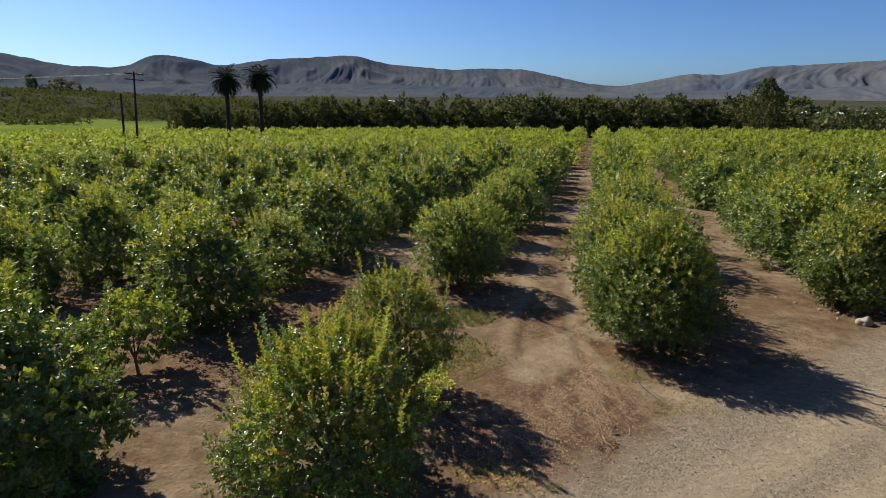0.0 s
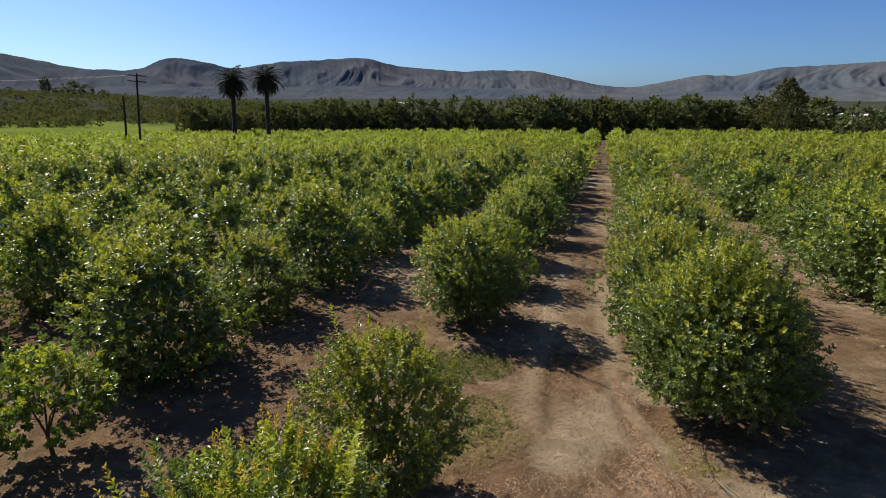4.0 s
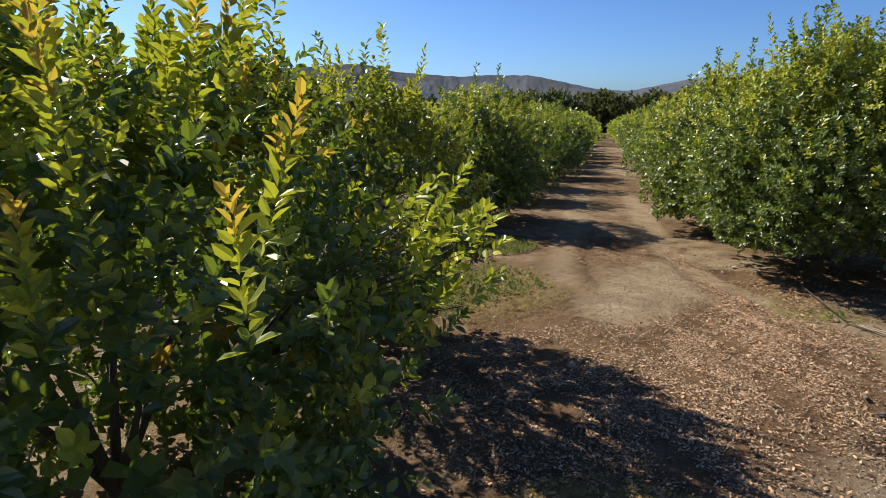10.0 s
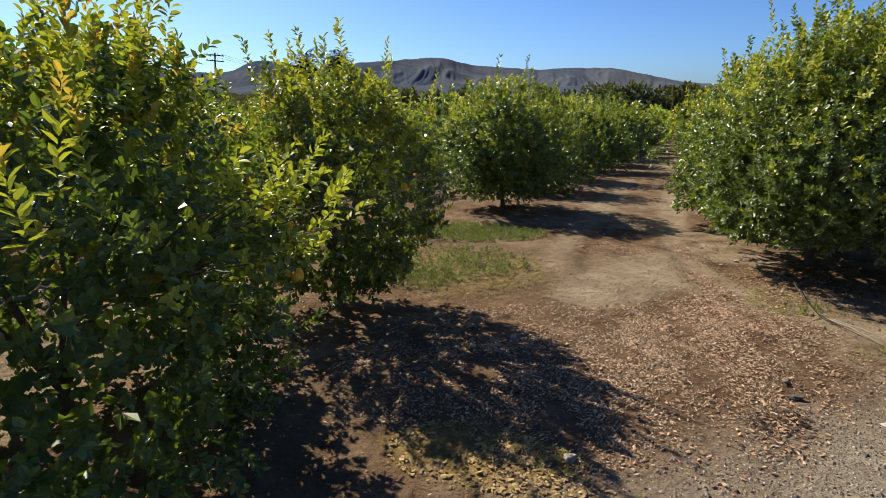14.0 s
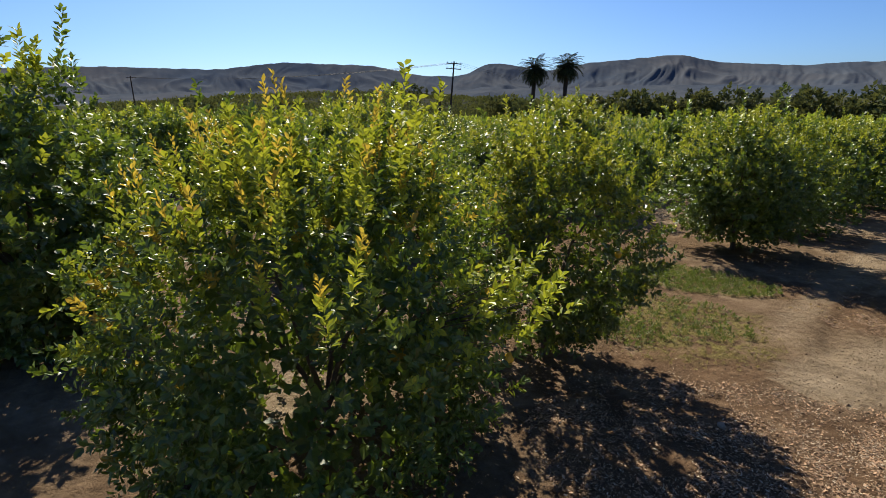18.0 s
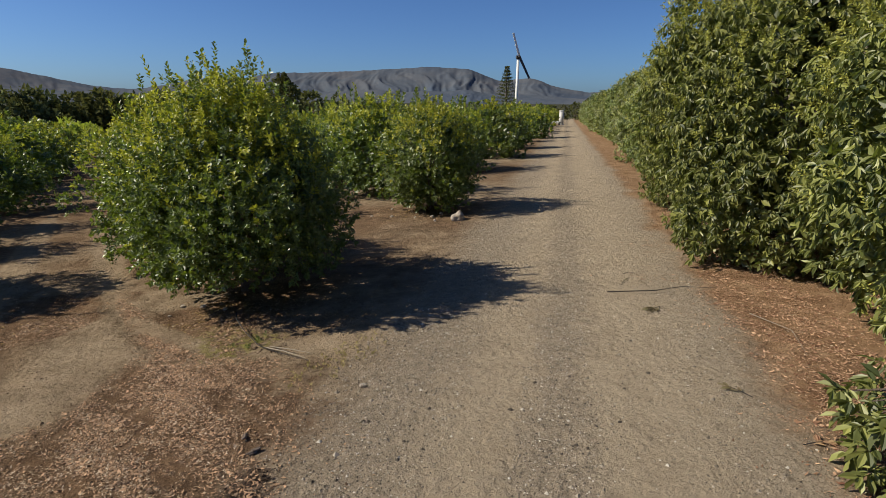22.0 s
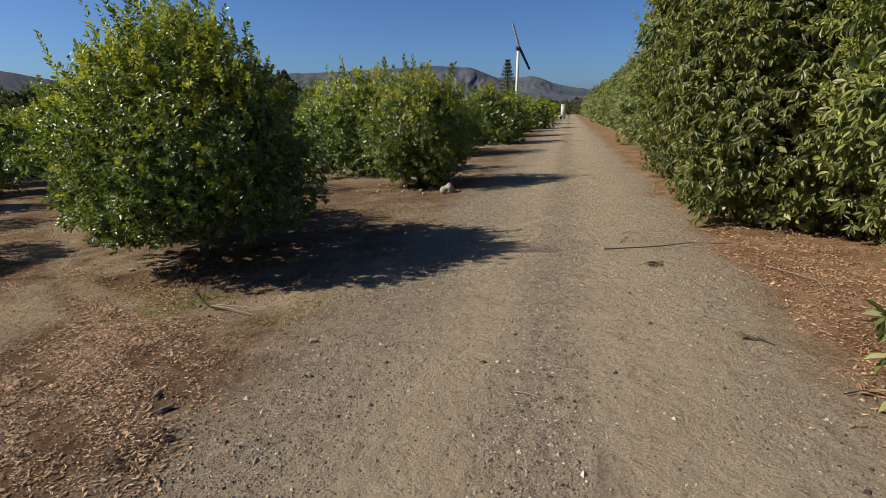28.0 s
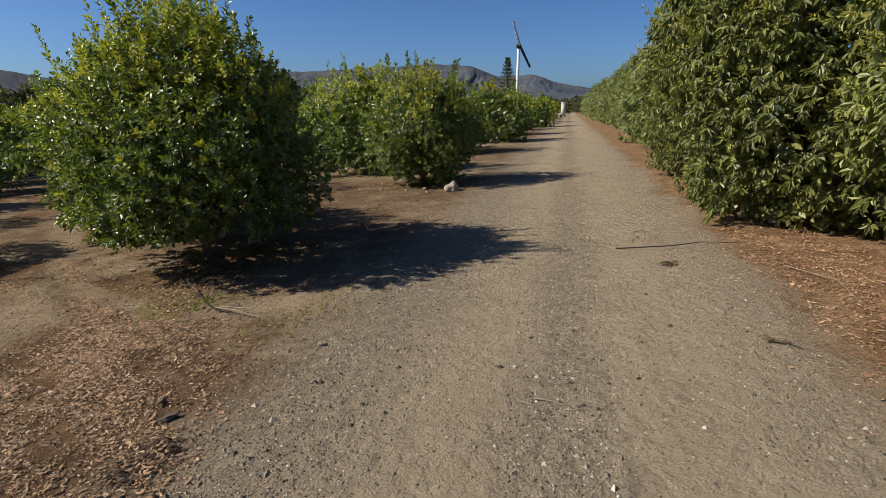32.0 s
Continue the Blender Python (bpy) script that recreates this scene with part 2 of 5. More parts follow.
def ground_material():
    m, t, b = material("soil_and_gravel", 0.95)
    b.inputs["Specular IOR Level"].default_value = 0.0
    at = t.nodes.new("ShaderNodeNewGeometry").outputs["Position"]
    xyz = t.nodes.new("ShaderNodeSeparateXYZ")
    t.links.new(at, xyz.inputs[0])
    x, y = xyz.outputs[0], xyz.outputs[1]
    wide, mid, fine, grit = (noise_node(t, s, d, 0.6, at) for s, d in ((0.12, 4), (0.9, 5), (9.0, 6), (70.0, 4)))
    blot = noise_node(t, 2.6, 5, 0.65, at)

    jitter = node(t, "TexNoise", Scale=45.0, Detail=2.0)
    t.links.new(at, jitter.inputs["Vector"])
    shove = node(t, "VectorMath", Scale=0.035)
    shove.operation = "SCALE"
    t.links.new(jitter.outputs["Color"], shove.inputs[0])
    shoved = node(t, "VectorMath")
    t.links.new(at, shoved.inputs[0])
    t.links.new(shove.outputs[0], shoved.inputs[1])

    def cells(scale):
        n = node(t, "TexVoronoi", Scale=scale)
        t.links.new(shoved.outputs[0], n.inputs["Vector"])
        s = t.nodes.new("ShaderNodeSeparateXYZ")
        t.links.new(n.outputs["Color"], s.inputs[0])
        return n.outputs["Distance"], s.outputs[0], s.outputs[1]

    def spots(cell, scale, share, radius):
        """Scattered grains: a share of the cells hold one of their own size."""
        d, c, r = cell
        keep = maths(t, "GREATER_THAN", c, 1 - share)
        rim = maths(t, "SUBTRACT", maths(t, "MULTIPLY", maths(t, "ADD", r, 0.35), radius), d)
        return maths(t, "MULTIPLY", keep, smooth_step(t, rim, -0.03, 0.06))

    small, flake, clast = cells(68.0), cells(46.0), cells(24.0)
    pale_grit = spots(small, 105, 0.20, 0.42)
    dark_grit = spots((small[0], small[2], small[1]), 105, 0.22, 0.42)
    flakes = maths(t, "MULTIPLY", spots(flake, 58, 0.17, 0.52), smooth_step(t, fine, 0.38, 0.58))
    dark_flakes = spots((flake[0], flake[2], flake[1]), 58, 0.14, 0.45)
    stones = spots(clast, 30, 0.10, 0.36)
    # across the road, with a wavering edge
    u = maths(t, "ADD", maths(t, "MULTIPLY", x, ROAD_ACROSS[0]), maths(t, "MULTIPLY", y, ROAD_ACROSS[1]))
    u = maths(t, "ADD", u, maths(t, "MULTIPLY", maths(t, "SUBTRACT", mid, 0.5), 1.3))
    u = maths(t, "ADD", u, maths(t, "MULTIPLY", maths(t, "SUBTRACT", fine, 0.5), 0.5))
    road = maths(t, "MULTIPLY", smooth_step(t, u, ROAD_LEFT - 0.9, ROAD_LEFT + 0.3),
                 maths(t, "SUBTRACT", 1.0, smooth_step(t, u, ROAD_RIGHT - 0.1, ROAD_RIGHT + 0.5)))
    soil = ramp(t, blot, [(0.30, (0.155, 0.114, 0.074)), (0.50, (0.245, 0.186, 0.123)), (0.70, (0.35, 0.278, 0.192))])
    soil = blend(t, maths(t, "MULTIPLY", smooth_step(t, grit, 0.52, 0.7), 0.35), soil, (0.10, 0.068, 0.042))
    soil = blend(t, maths(t, "MULTIPLY", pale_grit, 0.6), soil, (0.47, 0.39, 0.28))
    soil = blend(t, maths(t, "MULTIPLY", dark_flakes, 0.6), soil, (0.075, 0.05, 0.034))
    soil = blend(t, maths(t, "MULTIPLY", smooth_step(t, fine, 0.54, 0.66), 0.45), soil, (0.125, 0.086, 0.054))
    # reddish earth strewn with pale and dark flakes of leaf
    litter = ramp(t, blot, [(0.3, (0.075, 0.047, 0.029)), (0.55, (0.148, 0.093, 0.056)), (0.72, (0.225, 0.150, 0.092))])
    litter = blend(t, maths(t, "MULTIPLY", smooth_step(t, grit, 0.5, 0.66), 0.5), litter, (0.24, 0.165, 0.10))
    litter = blend(t, maths(t, "MULTIPLY", dark_flakes, 0.8), litter, (0.045, 0.028, 0.019))
    flake_tone = ramp(t, flake[2], [(0.0, (0.22, 0.14, 0.075)), (0.6, (0.40, 0.285, 0.165)), (1.0, (0.60, 0.50, 0.35))])
    litter = blend(t, maths(t, "MULTIPLY", flakes, 0.7), litter, flake_tone)
    soil = blend(t, maths(t, "MULTIPLY", smooth_step(t, wide, 0.36, 0.54), 0.85), soil, litter)

    def patch(px, py, rx, ry, turn, soft=0.26):
        """1 inside an oval, wavering at its rim."""
        c, s = math.cos(radians(turn)), math.sin(radians(turn))
        dx, dy = maths(t, "SUBTRACT", x, px), maths(t, "SUBTRACT", y, py)
        a = maths(t, "ADD", maths(t, "MULTIPLY", dx, c / rx), maths(t, "MULTIPLY", dy, s / rx))
        o = maths(t, "SUBTRACT", maths(t, "MULTIPLY", dy, c / ry), maths(t, "MULTIPLY", dx, s / ry))
        d = maths(t, "SQRT", maths(t, "ADD", maths(t, "MULTIPLY", a, a), maths(t, "MULTIPLY", o, o)))
        d = maths(t, "ADD", d, maths(t, "MULTIPLY", maths(t, "SUBTRACT", blot, 0.5), 1.5))
        d = maths(t, "ADD", d, maths(t, "MULTIPLY", maths(t, "SUBTRACT", fine, 0.5), 0.9))
        return maths(t, "SUBTRACT", 1.0, smooth_step(t, d, 1 - soft, 1 + soft))

    # chips and fallen leaves, then bare trodden earth, then thin green
    for px, py, rx, ry, turn in ((-1.5, -0.1, 2.2, 1.3, 20), (-0.5, -0.7, 1.6, 1.1, 45), (-0.5, 1.5, 1.2, 0.75, 75), (-0.58, 3.3, 0.13, 1.9, 10), (-0.3, 1.9, 0.3, 0.9, 10), (-1.7, 4.4, 0.7, 0.45, 30), (-2.9, 1.2, 0.9, 0.7, 0), (-2.3, 5.4, 1.6, 0.8, 0), (0.4, 3.6, 1.5, 0.8, 20), (6.5, -1.5, 2.4, 3.2, 40), (4.2, -3.6, 1.0, 2.2, 45)):
        soil = blend(t, maths(t, "MULTIPLY", patch(px, py, rx, ry, turn), 0.95), soil, litter)
    bare = ramp(t, blot, [(0.3, (0.24, 0.184, 0.122)), (0.7, (0.375, 0.296, 0.204))])
    bare = blend(t, maths(t, "MULTIPLY", smooth_step(t, grit, 0.55, 0.7), 0.3), bare, (0.17, 0.12, 0.075))
    bare = blend(t, maths(t, "MULTIPLY", smooth_step(t, fine, 0.57, 0.68), 0.4), bare, (0.15, 0.105, 0.066))
    for px, py, rx, ry, turn in ((-1.45, 2.65, 0.52, 1.25, -25), (-1.8, 1.8, 0.4, 0.32, 0), (1.2, 1.72, 0.8, 0.34, -18), (-0.36, 3.1, 0.15, 1.3, 22), (0.0, 2.0, 0.4, 0.14, -40), (0.0, 4.4, 0.5, 0.3, 0), (-2.6, 9.5, 0.3, 6.0, 0), (-1.1, 9.0, 0.28, 4.5, 2), (-0.75, 2.75, 0.18, 0.9, 34)):
        soil = blend(t, maths(t, "MULTIPLY", patch(px, py, rx, ry, turn), 0.62), soil, bare)
    moss = ramp(t, fine, [(0.35, (0.115, 0.102, 0.038)), (0.65, (0.25, 0.215, 0.075))])
    for px, py, rx, ry, turn in ((-3.7, 2.4, 1.2, 1.1, 20), (0.45, 2.2, 0.5, 0.2, 20), (-4.4, 4.7, 1.2, 0.8, 0), (0.2, 2.5, 0.35, 0.6, 10)):
        soil = blend(t, maths(t, "MULTIPLY", maths(t, "MULTIPLY", patch(px, py, rx, ry, turn), smooth_step(t, fine, 0.40, 0.56)), 0.75), soil, moss)
    gold = ramp(t, fine, [(0.35, (0.20, 0.130, 0.045)), (0.65, (0.38, 0.270, 0.095))])
    for px, py, rx, ry, turn in ((-1.9, -1.6, 0.5, 0.3, 10), (-1.3, -1.8, 0.3, 0.2, 0)):
        soil = blend(t, maths(t, "MULTIPLY", patch(px, py, rx, ry, turn), 0.6), soil, gold)
    # rusty leaf mould under the avocado trees
    mould = ramp(t, blot, [(0.3, (0.145, 0.085, 0.048)), (0.55, (0.255, 0.160, 0.092)), (0.72, (0.35, 0.24, 0.145))])
    mould = blend(t, maths(t, "MULTIPLY", dark_flakes, 0.7), mould, (0.07, 0.036, 0.022))
    mould_tone = ramp(t, flake[2], [(0.0, (0.30, 0.155, 0.075)), (0.6, (0.44, 0.28, 0.155)), (1.0, (0.62, 0.50, 0.34))])
    mould = blend(t, maths(t, "MULTIPLY", flakes, 0.85), mould, mould_tone)
    soil = blend(t, smooth_step(t, u, ROAD_RIGHT - 0.4, ROAD_RIGHT + 0.5), soil, mould)
    # the lane: fine dust in the wheel tracks, grit between them and along the open side
    dust = ramp(t, blot, [(0.3, (0.300, 0.240, 0.167)), (0.7, (0.385, 0.316, 0.226))])
    dust = blend(t, maths(t, "MULTIPLY", smooth_step(t, grit, 0.5, 0.75), 0.25), dust, (0.19, 0.15, 0.105))
    gravel = ramp(t, fine, [(0.35, (0.230, 0.188, 0.138)), (0.65, (0.335, 0.276, 0.203))])
    gravel = blend(t, maths(t, "MULTIPLY", smooth_step(t, grit, 0.48, 0.62), 0.55), gravel, (0.115, 0.092, 0.068))
    gravel = blend(t, maths(t, "MULTIPLY", pale_grit, 0.7), gravel, (0.46, 0.41, 0.335))
    gravel = blend(t, maths(t, "MULTIPLY", stones, 0.7), gravel, (0.34, 0.30, 0.245))
    uneven = maths(t, "ADD", u, maths(t, "MULTIPLY", maths(t, "SUBTRACT", blot, 0.5), 0.8))
    edge_band = maths(t, "SUBTRACT", 1.0, smooth_step(t, uneven, 0.9, 1.9))
    middle_band = maths(t, "MULTIPLY", smooth_step(t, uneven, 1.95, 2.3), maths(t, "SUBTRACT", 1.0, smooth_step(t, uneven, 2.5, 2.9)))
    far_band = maths(t, "MULTIPLY", smooth_step(t, uneven, 3.4, 4.2), 0.7)
    track = maths(t, "SUBTRACT", 1.0, maths(t, "MAXIMUM", edge_band, maths(t, "MAXIMUM", middle_band, far_band)))
    lane = blend(t, maths(t, "MULTIPLY", track, 0.8), gravel, dust)
    lane = blend(t, maths(t, "MULTIPLY", dark_grit, 0.7), lane, (0.10, 0.08, 0.06))
    lane = blend(t, maths(t, "MULTIPLY", maths(t, "MULTIPLY", flakes, smooth_step(t, u, 2.6, 4.4)), 0.6), lane, (0.46, 0.40, 0.30))
    c = blend(t, road, soil, lane)
    c = blend(t, maths(t, "MULTIPLY", patch(-0.15, -0.40, 0.22, 0.15, 40, 0.35), 0.6), c, (0.080, 0.058, 0.044))
    c = blend(t, maths(t, "MULTIPLY", dark_grit, 0.35), c, (0.085, 0.062, 0.044))
    c = blend(t, maths(t, "MULTIPLY", pale_grit, 0.25), c, (0.48, 0.41, 0.31))
    # far from the lanes: dry fields, and one green one below the hill
    far = node(t, "VectorMath")
    far.operation = "LENGTH"
    t.links.new(at, far.inputs[0])
    field = ramp(t, noise_node(t, 0.012, 5, 0.6, at), [(0.35, (0.042, 0.046, 0.034)), (0.55, (0.058, 0.061, 0.044)), (0.72, (0.090, 0.086, 0.062))])
    field = blend(t, patch(-195, 145, 110, 75, 40, 0.3), field, ramp(t, noise_node(t, 0.05, 4, 0.6, at), [(0.35, (0.10, 0.145, 0.03)), (0.65, (0.17, 0.205, 0.045))]))
    c = blend(t, smooth_step(t, far.outputs["Value"], 185, 230), c, field)
    t.links.new(c, b.inputs["Base Color"])
    h = maths(t, "ADD", maths(t, "MULTIPLY", fine, 2.0), maths(t, "MULTIPLY", grit, 0.45))
    h = maths(t, "ADD", h, maths(t, "MULTIPLY", maths(t, "ADD", maths(t, "ADD", pale_grit, dark_grit), maths(t, "MULTIPLY", flakes, 0.5)), 0.07))
    h = maths(t, "ADD", h, maths(t, "MULTIPLY", stones, 0.3))
    bump(t, b, h, 1.0, 0.035)
    return m


def mountain_material():
    m, t, b = material("hazed_chaparral_slope", 1.0)
    at = t.nodes.new("ShaderNodeNewGeometry").outputs["Position"]
    big, mid, fine = noise_node(t, 0.0022, 3, 0.5, at), noise_node(t, 0.009, 5, 0.6, at), noise_node(t, 0.045, 5, 0.7, at)
    # scrub and rock tones, with the distance haze put in as blue-grey
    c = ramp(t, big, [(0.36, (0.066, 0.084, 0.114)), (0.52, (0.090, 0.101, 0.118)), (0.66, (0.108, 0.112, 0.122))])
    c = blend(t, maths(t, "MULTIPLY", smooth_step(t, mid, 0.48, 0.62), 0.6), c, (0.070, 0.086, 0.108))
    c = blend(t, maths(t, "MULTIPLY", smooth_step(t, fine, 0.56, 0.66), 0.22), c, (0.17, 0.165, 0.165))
    t.links.new(c, b.inputs["Base Color"])
    b.inputs["Specular IOR Level"].default_value = 0.0
    return m


GROUND = ground_material()
SLOPES = mountain_material()

# ---- ground: one sheet to the horizon ----
rings = list(np.arange(0.12, 8, 0.12)) + list(np.arange(8, 34, 0.25))
while rings[-1] < 4700:
    rings.append(rings[-1] * 1.055)
rings = np.array(rings)
SPOKES = 288
ang = np.linspace(0, 2 * math.pi, SPOKES, endpoint=False)
rr, aa = np.meshgrid(rings, ang, indexing="ij")
gx, gy = 2 + rr * np.sin(aa), 2 + rr * np.cos(aa)


RUTS = [[(-1.05, 5.4), (-0.74, 3.6), (-0.48, 2.4), (-0.1, 1.4)], [(-2.3, 5.6), (-2.15, 3.9), (-1.95, 2.6)]]


def rut(x, y):
    """Wheel ruts pressed into the soft soil: a shallow groove with raised shoulders."""
    out = 0.0
    for line in RUTS:
        d = np.full(np.shape(x), 9.0)
        for (ax, ay), (bx, by) in zip(line, line[1:]):
            k = np.clip(((x - ax) * (bx - ax) + (y - ay) * (by - ay)) / ((bx - ax) ** 2 + (by - ay) ** 2), 0, 1)
            d = np.minimum(d, np.hypot(x - ax - k * (bx - ax), y - ay - k * (by - ay)))
        out = out - 0.030 * np.exp(-(d / 0.11) ** 2) + 0.016 * np.exp(-((d - 0.24) / 0.1) ** 2)
    return out


def bumps(x, y):
    u = x * ROAD_ACROSS[0] + y * ROAD_ACROSS[1]
    off = np.clip(np.maximum(ROAD_LEFT - u, u - ROAD_RIGHT) / 1.5, 0.15, 1)
    return (0.05 * small_noise(x, y, 3.1, 5) + 0.02 * small_noise(x, y, 0.9, 6) + 0.008 * small_noise(x, y, 0.33, 7) + rut(x, y)) * off * np.clip((120 - np.hypot(x, y)) / 90, 0, 1)


def top(x, y):
    """Height of the ground with its unevenness."""
    return float(land(x, y) + bumps(np.float64(x), np.float64(y)))


gz = land(gx, gy) + bumps(gx, gy)
verts = np.concatenate([np.stack([gx, gy, gz], -1).reshape(-1, 3), [[2, 2, top(2, 2)]]])
n_r = len(rings)
i, k = np.meshgrid(np.arange(n_r - 1), np.arange(SPOKES), indexing="ij")
k1 = (k + 1) % SPOKES
quads = np.stack([i * SPOKES + k, (i + 1) * SPOKES + k, (i + 1) * SPOKES + k1, i * SPOKES + k1], -1).reshape(-1, 4)
k = np.arange(SPOKES)
hub = np.full(SPOKES, n_r * SPOKES)
fan = np.stack([hub, k, (k + 1) % SPOKES, (k + 1) % SPOKES], -1)
me = bpy.data.meshes.new("ground")
me.from_pydata(verts.tolist(), [], quads.tolist() + [f[:3] for f in fan.tolist()])
me.materials.append(GROUND)
me.polygons.foreach_set("use_smooth", np.ones(len(me.polygons), bool))
tagged(new("ground", me), "dry brown soil with gravel and leaf litter", "ground", kind="structure")

# ---- mountains: the crest rises and falls with the bearing ----
CREST = [(-95, 2.2), (-79, 2.85), (-70, 2.65), (-64, 3.35), (-55, 3.05), (-50, 2.0), (-45.7, 1.95), (-43, 3.2), (-40.5, 2.95), (-37.5, 2.25), (-32.8, 3.0),
         (-25, 3.5), (-21.5, 2.7), (-14.5, 2.15), (-12, 2.35), (-7.5, 2.25), (-1, 0.85), (2, 0.6), (5.5, 1.25), (8, 1.8), (11, 1.6), (13.8, 2.3),
         (20.6, 2.55), (30, 3.15), (34, 2.95), (37, 1.75), (40.4, 2.15), (42.6, 1.25), (46, 0.7), (60, 1.2), (95, 1.6)]


def mountain_range(name, radius, share, depth, seed, label):
    bear = np.linspace(-92, 60, 1100)
    crest = np.interp(bear, [c[0] for c in CREST], [c[1] for c in CREST])
    ker = np.hanning(23)
    crest = np.convolve(np.pad(crest, 11, mode="edge"), ker / ker.sum(), "valid")
    crest = crest + 0.05 * small_noise(bear, 0 * bear, 2.3, seed) + 0.035 * small_noise(bear, 0 * bear, 0.7, seed + 1)
    rows = 52
    s = np.linspace(0, 1, rows)[:, None]  # 0 foot, 1 crest, then down behind
    b = bear[None, :]
    # sharp spurs run down from the crest, with gullies between them
    rad = radius - depth * (1 - s) + 0 * b

    def smooth(p, q, k):
        return np.array([noise.noise(Vector((a, c, k))) for a, c in zip((p + 0 * rad).ravel(), (q + 0 * rad).ravel())]).reshape(rad.shape)

    wide = b + 2.2 * smooth(b * 0.22, s * 1.9, seed + 0.5) + 0.22 * smooth(b * 0.9, s * 3.0, seed + 1.5)
    big = 1 - np.abs(smooth(wide / 4.6, s * 1.0, seed + 2.5)) * 2.6
    mid = 1 - np.abs(smooth(wide / 2.1, s * 2.2, seed + 3.5)) * 2.6
    small = 1 - np.abs(smooth(wide / 0.5, s * 4.0, seed + 4.5)) * 2.4
    fold = 0.34 * big + 0.46 * mid + 0.20 * small - 0.5
    if share < 1:
        crest = crest * (0.9 + 0.5 * small_noise(bear, 0 * bear, 14.0, seed + 3) + 0.3 * small_noise(bear, 0 * bear, 4.0, seed + 4))
    height = np.tan(np.radians(crest))[None, :] * radius * share
    z = -14 + (height + 16) * np.clip(s ** 1.1 + 0.14 * fold * np.sin(np.pi * np.clip(s, 0, 0.985)) ** 0.75, 0, 1.0)
    r = rad
    x, y = r * np.sin(np.radians(b)), r * np.cos(np.radians(b))
    back = np.stack([x[-1] * 1.25, y[-1] * 1.25, np.full(len(bear), -20.0)], -1)
    v = np.concatenate([np.stack([x, y, z], -1).reshape(-1, 3), back])
    n = len(bear)
    i, k = np.meshgrid(np.arange(rows), np.arange(n - 1), indexing="ij")
    q = np.stack([i * n + k, i * n + k + 1, (i + 1) * n + k + 1, (i + 1) * n + k], -1).reshape(-1, 4)
    return tagged(new(name, fast_mesh(name, v, q, SLOPES, smooth=True)), label, "mountain", kind="structure")


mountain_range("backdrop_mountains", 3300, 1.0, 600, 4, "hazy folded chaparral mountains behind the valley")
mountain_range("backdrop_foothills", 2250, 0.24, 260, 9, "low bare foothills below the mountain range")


# ---- leaves and shoots ----
def unit(v):
    return v / np.maximum(np.linalg.norm(v, axis=-1, keepdims=True), 1e-9)


def leafy(rng, base, way, length, count, leaf, slim, spread=1.0, droop=0.0, quad=True, vary=0.25, face=None, facing=1.2):
    """Leaves round shoots: base, way (n,3), length (n,). Returns vertices (per leaf) and faces."""
    n = len(base)
    way = unit(way)
    side = unit(np.cross(way, rng.normal(size=(n, 3))))
    third = np.cross(way, side)
    j = np.arange(count)
    s = (0.15 + 0.85 * (j + rng.uniform(0, 0.6, (n, count))) / count)
    phi = j * 2.4 + rng.uniform(0, 6.28, (n, 1)) + rng.normal(0, 0.3, (n, count))
    radial = side[:, None] * np.cos(phi)[..., None] + third[:, None] * np.sin(phi)[..., None]
    open_a = rng.normal(0.95, 0.22, (n, count)) * spread * (1.15 - 0.45 * s)
    d = way[:, None] * np.cos(open_a)[..., None] + radial * np.sin(open_a)[..., None]
    d[..., 2] -= droop * rng.uniform(0.5, 1.3, (n, count))
    d = unit(d).reshape(-1, 3)
    p = (base[:, None] + way[:, None] * (s * length[:, None])[..., None]).reshape(-1, 3)
    size = leaf * rng.uniform(1 - vary, 1 + vary, len(p))[:, None]
    prefer = rng.normal(0, 0.5, d.shape) + np.array([0, 0, 0.6]) + 0.2 * radial.reshape(-1, 3)
    prefer = prefer + (facing * np.repeat(unit(face), count, 0) if face is not None else np.array([0, 0, 0.5]))
    nor = unit(np.cross(d, np.cross(prefer, d)))
    wide = np.cross(d, nor) * size * slim * 0.5
    lift = nor * size * 0.07
    p = p + d * size * 0.08
    if quad:
        v = np.stack([p, p + d * size * 0.30 + wide * 0.9 + lift, p + d * size * 0.68 + wide * 0.85 + lift * 0.6, p + d * size - lift * 2.0,
                      p + d * size * 0.68 - wide * 0.85 + lift * 0.6, p + d * size * 0.30 - wide * 0.9 + lift], 1)
        f = np.array([[0, 1, 2, 3], [0, 3, 4, 5]])
    else:
        v = np.stack([p, p + d * size * 0.45 + wide + lift, p + d * size, p + d * size * 0.45 - wide + lift], 1)
        f = np.array([[0, 1, 2, 3]])
    off = np.arange(len(p))[:, None, None] * v.shape[1]
    return v.reshape(-1, 3), (f[None] + off).reshape(-1, 4)


def join(sets):
    """Joins (verts, faces, material index) sets."""
    vs, fs, ms, at = [], [], [], 0
    for v, f, k in sets:
        if len(v) == 0:
            continue
        vs.append(v), fs.append(f + at), ms.append(np.full(len(f), k))
        at += len(v)
    return np.concatenate(vs), np.concatenate(fs), np.concatenate(ms)


